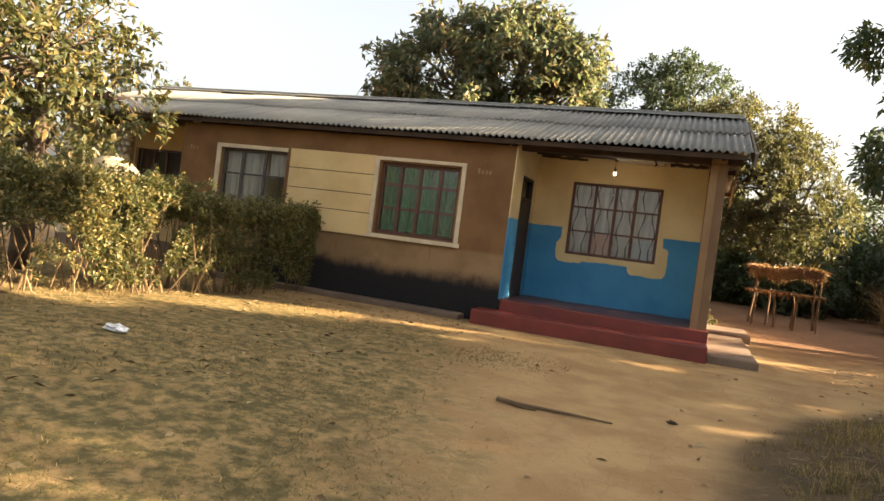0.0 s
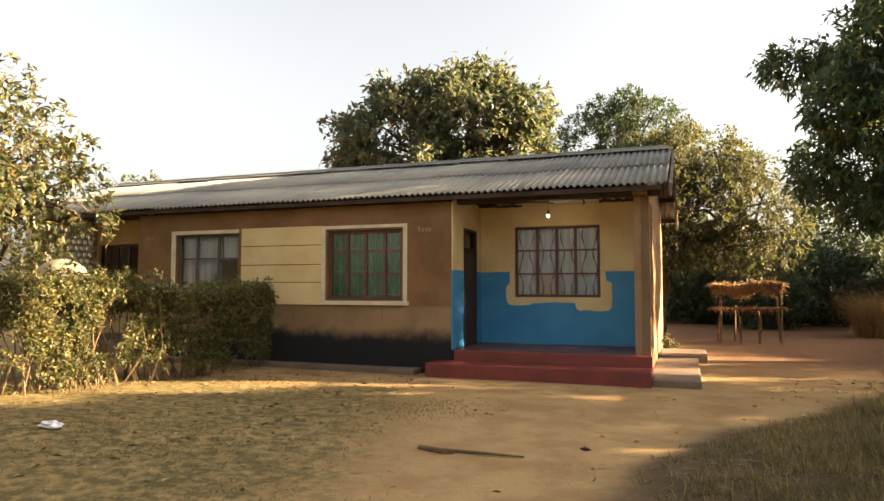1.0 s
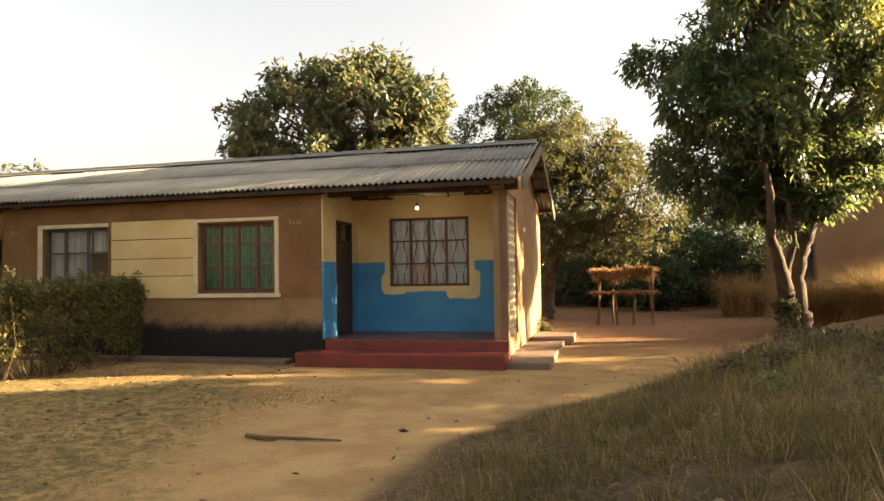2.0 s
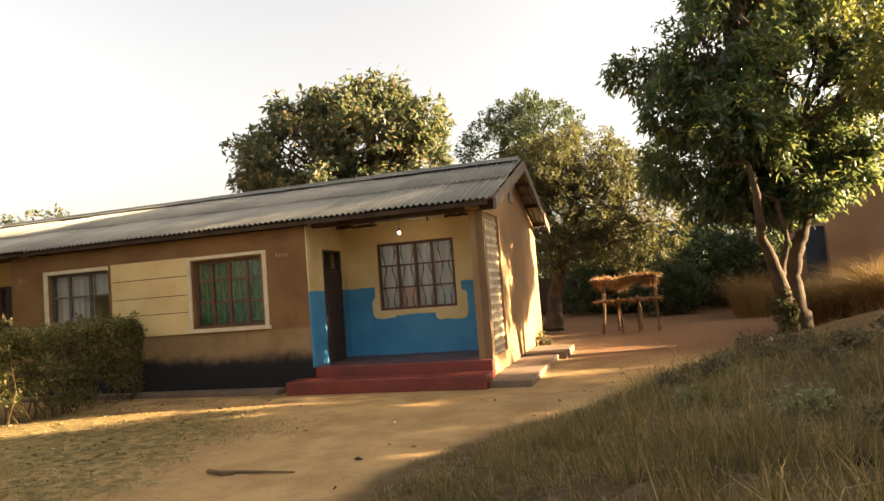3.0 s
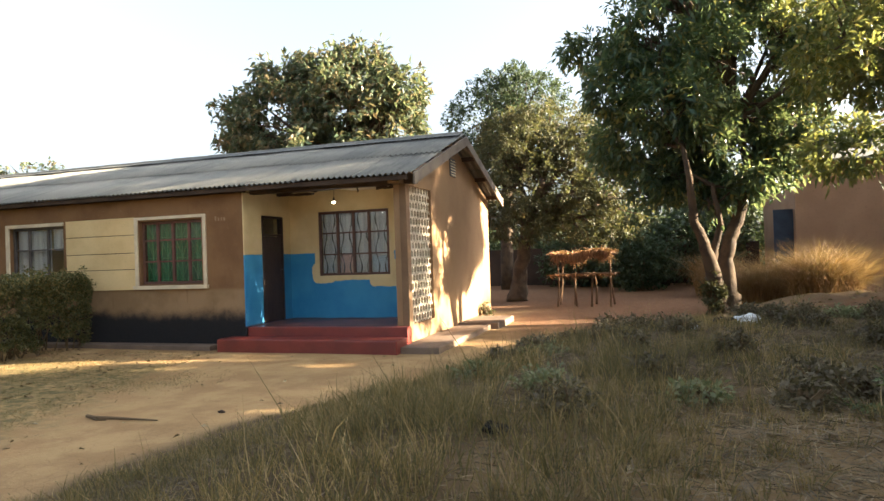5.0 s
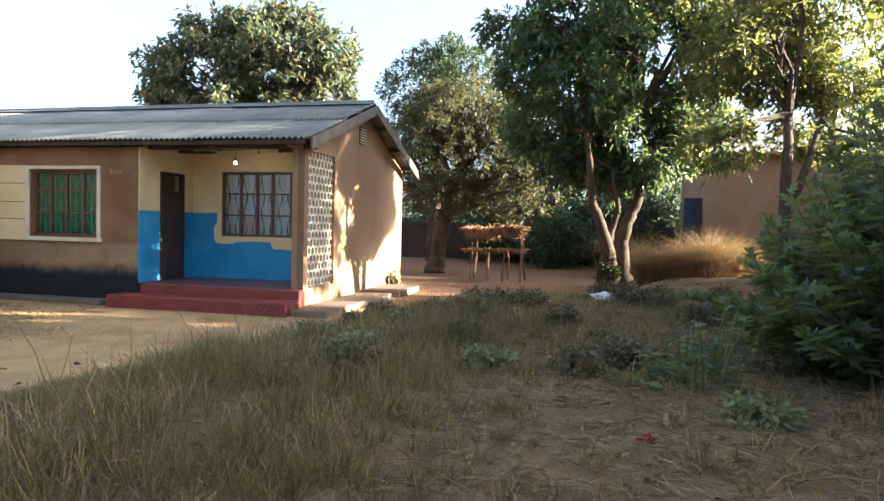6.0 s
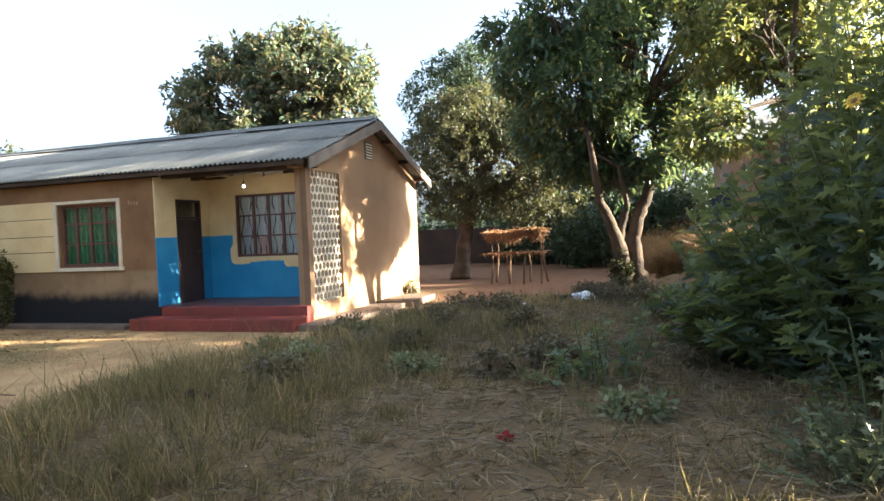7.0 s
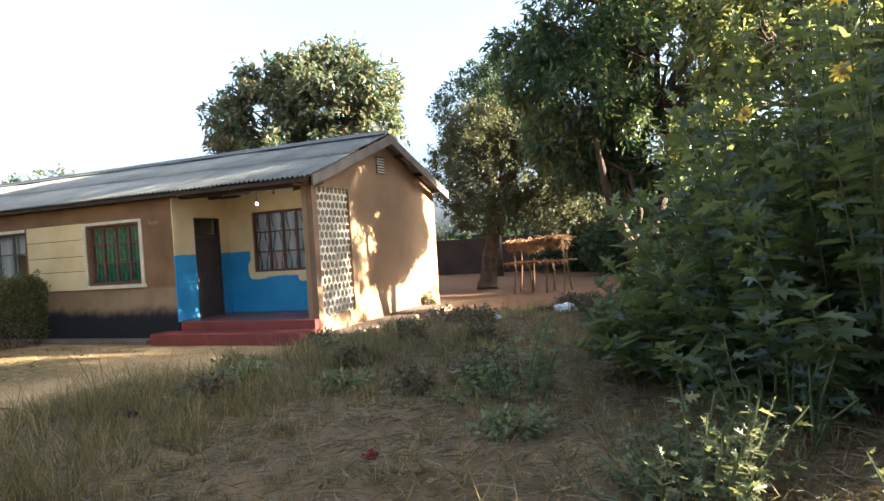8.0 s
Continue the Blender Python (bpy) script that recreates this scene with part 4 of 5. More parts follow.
tree("tree", "dense olive-green tree with a stout pale trunk", 0.1, 21.3,
     [[(0.1, 21.3, 0.0, 0.36), (0.2, 21.3, 0.7, 0.24), (0.35, 21.3, 1.6, 0.22), (0.6, 21.4, 2.8, 0.18)]],
     [(0.9, 21.2, 4.2, 2.0, 1.9), (-0.4, 21.6, 3.9, 1.7, 1.6), (2.3, 21.4, 3.7, 1.5, 1.6), (1.2, 21.8, 5.3, 1.6, 1.2), (0.4, 20.8, 2.6, 1.3, 0.8), (2.4, 21.2, 2.5, 1.1, 0.9), (3.2, 21.5, 3.2, 1.2, 1.5), (0.2, 21.6, 5.0, 1.5, 1.2), (2.2, 21.6, 4.8, 1.3, 1.0)],
     3000, 16, 0.13, 0.20, OLIVE, 13, 0.3, 0.05)
tree("tree", "tall broad tree with bronze-tipped leaves behind the roof", -6.3, 22.0,
     [[(-6.3, 22.0, 0.0, 0.35), (-6.2, 22.0, 2.5, 0.26), (-6.0, 22.0, 4.5, 0.2)]],
     [(-8.4, 21.8, 6.6, 2.1, 1.9), (-5.9, 22.0, 7.2, 2.1, 1.9), (-7.5, 22.3, 8.2, 1.4, 1.0), (-9.8, 22.0, 5.4, 1.3, 1.2), (-4.6, 21.9, 6.0, 1.6, 1.4), (-5.6, 22.2, 8.5, 1.2, 0.9), (-6.6, 21.6, 5.0, 2.4, 1.3), (-4.0, 22.0, 7.3, 1.0, 0.9), (-10.7, 22.0, 6.9, 1.1, 1.0), (-8.7, 22.1, 8.5, 1.0, 0.9)],
     2300, 14, 0.27, 0.22, BRONZE, 14, 0.3, 0.38, 0.4)
tree("tree", "round blue-green tree far behind the house", -1.7, 28.0,
     [[(-1.7, 28.0, 0.0, 0.3), (-1.6, 28.0, 5.0, 0.2)]],
     [(-2.4, 28.0, 7.4, 1.8, 1.5), (-0.7, 28.2, 7.7, 1.8, 1.7), (-1.5, 28.3, 8.6, 1.4, 1.0), (-0.6, 28.0, 6.0, 1.6, 1.4), (-2.6, 28, 5.4, 1.6, 1.4)],
     1100, 14, 0.18, 0.22, BLUEGREEN, 15, 0.2, 0.1)
tree("tree", "leafy tree with coppery leaves beside the hedge", -8.6, 7.2,
     [[(-8.6, 7.2, 0.1, 0.16), (-8.5, 7.2, 1.4, 0.12), (-8.4, 7.1, 2.4, 0.09)]],
     [(-8.3, 7.0, 3.3, 1.4, 1.0), (-8.0, 6.0, 2.7, 1.4, 0.9), (-9.2, 6.6, 4.0, 1.5, 1.0), (-7.4, 7.4, 2.6, 1.0, 0.6), (-8.2, 4.8, 3.4, 1.5, 1.2), (-10.2, 8.4, 3.4, 1.4, 1.0), (-9.3, 7.6, 1.8, 1.2, 0.8), (-10.3, 8.6, 1.6, 1.2, 0.9)],
     1150, 14, 0.13, 0.24, COPPER, 16, 0.35, 0.25)
for i, (x, y, h) in enumerate(((-20, 21, 6.0), (-23, 26, 5.6), (-16.5, 24, 4.6))):
    tree("tree", "sparse coppery tree beyond the house", x, y, [[(x, y, 0, 0.2), (x + 0.2, y, h * 0.6, 0.12)]],
         [(x, y, h - 1.0, 1.8, 1.1), (x + 1.4, y, h - 1.6, 1.5, 1.0), (x - 1.5, y, h - 1.8, 1.5, 1.0)], 260, 12, 0.2, 0.24, BRONZE, 30 + i, 0.2, 0.3, group="trees beyond the house")
# unseen trees added on the sunward side to shade the yard
for i, (x, y, r) in enumerate(((15.0, 1.2, 3.0), (15.5, 9.8, 2.0))):
    tree("tree", "unseen broad leafy tree added to shade the yard", x, y, [[(x, y, G(x, y) - 0.1, 0.25), (x, y + 0.2, 2.0, 0.18), (x + 0.2, y, 3.2, 0.14)]],
         [(x, y, 5.4 + (0, 1.3)[i], r, 1.2), (x + 0.6, y + 1.0, 6.6 + (0, 0.9)[i], r * 0.8, 1.2), (x - 0.4, y - 1.3, 5.8 + (0, 1.1)[i], r * 0.8, 1.2), (x, y + 0.5, 7.2 + (0, 1.0)[i], r * 0.7, 1.0)], 1300, 12, 0.24, 0.24, MANGO, 40 + i, 0.3, 0.05, group="shade trees")
tree("tree", "unseen broad leafy tree added to shade the yard", 16.5, 13.4, [[(16.5, 13.4, G(16.5, 13.4) - 0.1, 0.22), (16.5, 13.5, 2.5, 0.17), (16.6, 13.4, 4.4, 0.13)]],
     [(16.5, 12.9, 5.6, 1.0, 0.8), (16.5, 11.6, 5.6, 1.0, 0.8)], 520, 12, 0.24, 0.24, MANGO, 43, 0.3, 0.05, group="shade trees")


for i, (x, y, h) in enumerate(((4.6, 29.0, 3.7), (1.2, 33.0, 5.0), (7.3, 33.5, 5.4))):
    tree("tree", "dark leafy tree behind the thatched stand", x, y, [[(x, y, 0, 0.2), (x + 0.2, y, h * 0.4, 0.14)]],
         [(x, y, h - 1.6, 2.0, 1.6), (x + 1.3, y, h * 0.45, 1.7, 1.6), (x - 1.4, y, h * 0.4, 1.7, 1.6)], 520, 13, 0.26, 0.24, BLUEGREEN, 140 + i, 0.2, 0.05, group="trees behind the stand")


def far_scrub():
    """The low green line that closes the yard behind."""
    rng = np.random.default_rng(50)
    pts, outs = [], []
    for k in range(46):
        x = -34 + 78 * k / 45 + rng.normal() * 0.8
        y = 33 + rng.uniform(0, 6)
        h = rng.uniform(2.2, 3.5)
        p, o = crown_points(rng, [(x, y, h * 0.5, 2.3, h * 0.55)], 110, 0.6)
        pts.append(p)
        outs.append(o)
    v, f = sprays(rng, np.concatenate(pts), np.concatenate(outs), 9, 0.34, 0.3, 0.2)
    tagged(link_part("far_scrub", arrays("far_scrub", v, f), BLUEGREEN, None), "dim green scrub closing the yard behind", "scrub", kind="stuff")


far_scrub()


def bush(name, label, category, x, y, rx, ry, h, clusters, leaf, seed, size=0.07, per=12, group=""):
    rng = np.random.default_rng(seed)
    z = ground_z(x, y)
    t = thing(name, label, category, x, y, z, group)
    bm = bmesh.new()
    for k in range(14):
        a, q = rng.uniform(0, 2 * math.pi), rng.uniform(0.2, 0.9)
        tube(bm, [(x + 0.1 * math.cos(a), y + 0.1 * math.sin(a), z - 0.03), (x + rx * q * 0.6 * math.cos(a), y + ry * q * 0.6 * math.sin(a), z + h * 0.45), (x + rx * q * math.cos(a + 0.2), y + ry * q * math.sin(a + 0.2), z + h * 0.85)], [0.02, 0.014, 0.006], 5)
    tagged(part("brushwood", bm, TWIG, t), kind="stuff")
    d = rng.normal(size=(clusters, 3))
    d /= np.linalg.norm(d, axis=1)[:, None]
    r = rng.uniform(0.45, 1.0, clusters)[:, None] ** 0.6 * (1 + 0.15 * rng.normal(size=(clusters, 1)))
    p = np.array([x, y, z + h * 0.52]) + d * r * np.array([rx, ry, h * 0.5])
    v, f = sprays(rng, p, d, per, size, 0.26, 0.1)
    link_part("foliage", arrays("foliage", v, f), leaf, t)
    return t


bush("shrub", "round green shrub behind the thatched stand", "shrub", 3.7, 26.0, 1.3, 1.0, 2.0, 420, BLUEGREEN, 61, 0.16)
# unseen shrub added sunward to darken the strip of ground behind the stand
bush("shrub", "unseen tall dusty shrub added to shade the ground behind the stand", "shrub", 15.0, 22.4, 1.0, 1.0, 4.3, 600, OLIVE, 60, 0.2)
bush("shrub", "dim low shrub beside the far fence", "shrub", 1.4, 29.5, 2.2, 1.0, 2.4, 420, BLUEGREEN, 62, 0.2)
bush("shrub", "dusty shrub at the foot of the forked tree", "shrub", 5.50, 14.95, 0.20, 0.2, 0.75, 70, OLIVE, 63, 0.1)


def hedge():
    """A clipped hedge running out from the house, leafy above and twiggy below."""
    rng = np.random.default_rng(21)
    t = thing("hedge", "untrimmed green hedge, sun-gold leaf colours, bare twigs below", "hedge", -6.5, 7.3, ground_z(-6.5, 7.3))
    y0, y1 = 2.6, 10.2
    pts, outs, stem = [], [], bmesh.new()
    for k in range(6400):
        y = rng.uniform(y0, y1)
        top = 1.30 + 0.42 * noise.noise((0.0, y * 0.9, 3.0)) + 0.16 * noise.noise((2.0, y * 2.6, 3.0))
        wide = 0.55 + 0.3 * noise.noise((5.0, y * 1.1, 0.0))
        u = rng.uniform(-1, 1)
        face = rng.random()
        if face < 0.55:
            z, u = rng.uniform(0.06, 1.0) ** 0.75 * top, 1.0 - 0.3 * rng.random()
        else:
            z = top * (1 - 0.35 * rng.random() ** 2)
        if noise.noise((u * 1.2, y * 1.6, z * 2.4)) < -0.12 and z < 0.85 * top:
            continue
        if rng.random() < 0.06:
            z += rng.uniform(0.0, 0.22)
        pts.append((-6.45 + 0.45 * smooth01(7.5, 9.6, y) + u * wide * (0.75 + 0.25 * z) * (1.0 - 0.5 * smooth01(9.7, 10.3, y)), y, ground_z(-6.4, y) + z + 0.05 * rng.normal()))
        outs.append((u, 0, 0.6))
    v, f = sprays(rng, np.array(pts), np.array(outs), 20, 0.058, 0.27, -0.1, 1.0)
    link_part("foliage", arrays("foliage", v, f), HEDGE, t)
    for k in range(190):
        y = rng.uniform(y0, y1)
        x = -6.45 + 0.35 * smooth01(7.5, 9.6, y) + rng.uniform(-0.5, 0.35)
        z = ground_z(x, y)
        s = rng.normal(size=4) * 0.18
        tube(stem, [(x, y, z - 0.02), (x + s[0], y + s[1], z + 0.5), (x + s[0] + s[2], y + s[1] + s[3], z + rng.uniform(0.9, 1.3))], [0.014, 0.010, 0.004], 4)
    tagged(part("brushwood", stem, TWIG, t), kind="stuff")


hedge()


def lobed_leaf():
    """The outline of a deeply lobed leaf, one unit long, as triangles round a midrib."""
    right = [(0.0, 0.0), (0.04, 0.22), (0.33, 0.34), (0.11, 0.44), (0.33, 0.70), (0.09, 0.66), (0.10, 0.84), (0.0, 1.0)]
    v = [(x, y, 0.12 * abs(x)) for x, y in right] + [(-x, y, 0.12 * abs(x)) for x, y in right[1:-1]]
    n = len(right)
    f = [(0, 1, 7), (1, 2, 3), (1, 3, 7), (3, 4, 5), (3, 5, 7), (5, 6, 7)]
    m = {0: 0, 7: 7, **{i: n + i - 1 for i in range(1, 7)}}
    return np.array(v), np.array(f + [(m[a], m[c], m[b]) for a, b, c in f])


LV, LF = lobed_leaf()


def lobed(base, way, up, size):
    n = len(base)
    way = way / (np.linalg.norm(way, axis=1)[:, None] + 1e-9)
    side = np.cross(way, up)
    side /= np.linalg.norm(side, axis=1)[:, None] + 1e-9
    nrm = np.cross(side, way)
    s = size[:, None, None]
    v = base[:, None, :] + s * (LV[None, :, 0:1] * side[:, None, :] + LV[None, :, 1:2] * way[:, None, :] + (LV[None, :, 2:3] - 0.42 * LV[None, :, 1:2] ** 2) * nrm[:, None, :])
    f = LF[None, :, :] + (len(LV) * np.arange(n))[:, None, None]
    return v.reshape(-1, 3), f.reshape(-1, 3)


def daisy_shrub(name, label, x, y, rx, ry, h, stems, seed, size=0.17, flowers=0, per=22, leaf=None, low=0.6):
    """Upright leafy stems leaning outwards, with lobed leaves in whorls and a few yellow flowers."""
    rng = np.random.default_rng(seed)
    t = thing(name, label, "shrub", x, y, ground_z(x, y))
    bm = bmesh.new()
    B, W, U, S, tips = [], [], [], [], []
    for k in range(stems):
        a, q = rng.uniform(0, 2 * math.pi), math.sqrt(rng.uniform(0, 1))
        fx, fy = x + rx * q * 0.75 * min(0.55, math.cos(a)), y + ry * q * 0.75 * math.sin(a)
        z0 = ground_z(fx, fy)
        hh = h * (1.0 - 0.5 * q ** 2 + 0.45 * q * math.cos(a)) * rng.uniform(low, 1.15)
        lean = Vector((rx * 0.35 * q * math.cos(a), ry * 0.35 * q * math.sin(a), 0)) + Vector(rng.normal(size=3) * 0.06)
        p = [Vector((fx, fy, z0 - 0.03)), Vector((fx, fy, z0 + hh * 0.5)) + lean * 0.35, Vector((fx, fy, z0 + hh)) + lean]
        tube(bm, p, [0.008, 0.006, 0.003], 4)
        for i in range(per):
            f = 0.06 + 0.94 * (i + rng.random()) / per
            c = p[0].lerp(p[1], f * 2) if f < 0.5 else p[1].lerp(p[2], f * 2 - 1)
            b = i * 2.4 + rng.normal() * 0.3
            B.append(c)
            W.append((math.cos(b), math.sin(b), rng.uniform(0.7, 1.3) if f > 0.9 else rng.uniform(0.0, 0.65)))
            U.append((0, 0, 1))
            S.append(size * (0.65 if f > 0.93 else rng.uniform(0.7, 1.2)))
        tips.append(p[2])
    tagged(part("brushwood", bm, GREENSTEM, t), kind="stuff")
    v, f = lobed(np.array(B), np.array(W), np.array(U, dtype=float) + rng.normal(size=(len(B), 3)) * 0.7, np.array(S))
    link_part("foliage", arrays("foliage", v, f), leaf or DAISY, t)
    tips = [p for p in tips if p.z > ground_z(x, y) + 0.45 * h]
    tips.sort(key=lambda p: 0.5 * p.y + 2.2 * rng.random())
    for p in tips[:flowers]:
        bm = bmesh.new()
        d = Vector((rng.normal() * 0.5, -1.0 + rng.normal() * 0.4, 0.5)).normalized()
        m = Matrix.Translation(p + Vector((0, 0, 0.05))) @ d.to_track_quat("Z", "Y").to_matrix().to_4x4()
        for k in range(11):
            a = 2 * math.pi * k / 11
            q = [m @ Vector((r * math.cos(a + o), r * math.sin(a + o), zz)) for r, o, zz in ((0.010, 0, 0), (0.034, 0.27, 0.010), (0.056, 0, -0.004), (0.034, -0.27, 0.010))]
            bm.faces.new([bm.verts.new(c) for c in q])
        fl = part("flower", bm, PETAL, t, "yellow daisy flower")
        bm = bmesh.new()
        bmesh.ops.create_uvsphere(bm, u_segments=8, v_segments=5, radius=0.016, matrix=m)
        part("flower_centre", bm, STRAW, fl)
    return t


daisy_shrub("daisy_shrub", "tall lobed-leaved shrub with yellow daisy flowers", 8.08, 5.4, 1.75, 1.75, 3.1, 400, 71, 0.145, 13, 46, low=0.42)
daisy_shrub("daisy_shrub", "low dense lobed-leaved shrub beside a taller one", 9.9, 5.7, 0.8, 1.5, 1.9, 150, 79, 0.18, 0, 26)
daisy_shrub("daisy_shrub", "low dense lobed-leaved shrub under a taller one", 8.75, 4.35, 0.9, 0.7, 1.3, 150, 80, 0.145, 0, 34)
# three unseen shrubs and a small tree, added to block the sun from the yard
daisy_shrub("daisy_shrub", "unseen tall lobed-leaved shrub added to shade the yard", 12.0, 8.5, 1.3, 1.7, 4.3, 270, 75, 0.28, 6, 30)
daisy_shrub("daisy_shrub", "unseen tall lobed-leaved shrub added to shade the ground before the steps", 12.0, 11.2, 1.2, 1.7, 3.5, 220, 77, 0.28, 6, 30)
daisy_shrub("daisy_shrub", "unseen tall lobed-leaved shrub added to shade the dry grass", 11.3, 0.9, 1.6, 1.9, 4.2, 120, 76, 0.26, 8, 24)
tree("tree", "unseen small leafy tree added to shade the hay", 11.2, 3.3, [[(11.2, 3.3, 0.6, 0.09), (11.2, 3.4, 2.2, 0.07)]],
     [(11.2, 3.3, 3.4, 1.3, 1.0), (11.2, 2.3, 3.7, 1.1, 1.1), (11.4, 3.4, 4.9, 1.3, 0.9), (11.2, 4.1, 2.85, 0.9, 0.5), (11.2, 2.75, 2.35, 1.0, 0.8), (11.2, 1.9, 2.4, 0.9, 0.8)], 1400, 14, 0.17, 0.24, MANGO, 64, 0.3, 0.05)
# two unseen shrubs added to keep the sun off the earth by the gable
bush("shrub", "unseen rounded dusty shrub added to shade the bare earth", "shrub", 11.0, 13.2, 0.8, 1.1, 2.85, 620, OLIVE, 67, 0.14)
bush("shrub", "unseen rounded dusty shrub added to shade the ground by the gable", "shrub", 11.0, 15.4, 0.8, 1.1, 2.75, 620, OLIVE, 65, 0.14)
# sunlight on this one is put into its pale leaf colour
daisy_shrub("daisy_shrub", "young lobed-leaved shrub in dry grass, leaves paled as if sunlit", 7.02, 3.2, 0.36, 0.30, 0.31, 60, 72, 0.052, 0, 16, PALEWEED)
daisy_shrub("daisy_shrub", "small grey-green lobed weed in the grass", 5.95, 4.5, 0.5, 0.4, 0.36, 26, 73, 0.07, 0, 12)
daisy_shrub("daisy_shrub", "low pale weed in the grass beside a tall shrub", 7.62, 2.85, 0.26, 0.24, 0.26, 30, 78, 0.05, 0, 14, PALEWEED)
# unseen blockers: one shades the hay, the other the ground at the stand
bush("shrub", "unseen low dusty shrub added to shade the hay", "shrub", 10.2, 2.5, 0.5, 1.15, 1.45, 620, OLIVE, 68, 0.10)
bush("shrub", "unseen tall dusty shrub added to shade the ground round the stand", "shrub", 14.0, 20.3, 1.2, 2.0, 3.5, 900, OLIVE, 69, 0.2)
daisy_shrub("daisy_shrub", "small grey-green lobed weed below the tall shrub", 7.3, 4.0, 0.5, 0.4, 0.45, 24, 74, 0.09, 0, 12)


def weeds():
    rng = np.random.default_rng(66)
    first = {}
    for k in range(58):
        x, y = rng.uniform(3.0, 8.2), rng.uniform(3.8, 9.6)
        if bank(x, y) < 1.0 or math.hypot(x - 5.4, (y - 7.6) * 0.6) < 0.55:
            continue
        kind = k % 3
        if kind not in first:
            first[kind] = bush("weed", "low tangled weed on the bank", "weed", x, y, 0.17, 0.16, 0.10 + 0.035 * kind, 55, (PALEWEED, DRYWEED, DRYWEED)[kind], 160 + k, 0.05, 9, "weeds on the bank")
        else:
            copy_thing(first[kind], pose(x, y, ground_z(x, y), 0, 0, rng.uniform(0, 360)))
    bush("weed", "matted heap of weeds on the bank", "weed", 4.3, 8.2, 0.6, 0.45, 0.17, 200, DRYWEED, 190, 0.05, 10, "weeds on the bank")
    bush("weed", "small leafy weed at the foot of the gable", "weed", 0.66, 15.3, 0.10, 0.15, 0.38, 26, OLIVE, 191, 0.08, 8)


weeds()


def straw_clump(x, y, r, h, n, seed):
    """A clump of several dense tufts that lean outwards."""
    rng = np.random.default_rng(seed)
    z = ground_z(x, y)
    t = thing("straw_clump", "tall golden dry grass clump", "dry grass", x, y, z, "dry grass clumps")
    for k in range(9):
        m = n // 9
        cq, ca = (0.0, 0.0) if k == 0 else (0.72, 2 * math.pi * k / 8 + rng.normal() * 0.15)
        cx, cy = r * 0.6 * cq * math.cos(ca), r * 0.6 * cq * math.sin(ca)
        q, a = np.sqrt(rng.uniform(0, 1, m)), rng.uniform(0, 2 * np.pi, m)
        ox, oy = cx + r * 0.26 * q * np.cos(a), cy + r * 0.26 * q * np.sin(a)
        base = np.stack([x + ox, y + oy, np.full(m, z - 0.03)], 1)
        way = np.stack([0.26 * ox / r + rng.normal(size=m) * 0.10, 0.26 * oy / r + rng.normal(size=m) * 0.10, np.ones(m)], 1)
        way /= np.linalg.norm(way, axis=1)[:, None]
        far = np.hypot(ox, oy) / r
        v, f = blades(rng, base, way, h * rng.uniform(0.9, 1.08) * (1.0 - 0.42 * far ** 2) * rng.uniform(0.55, 1.1, m), rng.uniform(0.005, 0.010, m), 0.85)
        link_part("straw_tuft", arrays("straw_tuft", v, f), STRAW, t)


straw_clump(7.85, 16.7, 0.9, 1.45, 8500, 81)
straw_clump(6.62, 17.3, 0.55, 1.30, 3200, 82)
straw_clump(7.15, 18.4, 0.75, 1.35, 3200, 83)
straw_clump(11.6, 17.0, 0.8, 1.4, 3000, 85)
straw_clump(6.1, 22.6, 0.85, 1.6, 3000, 84)


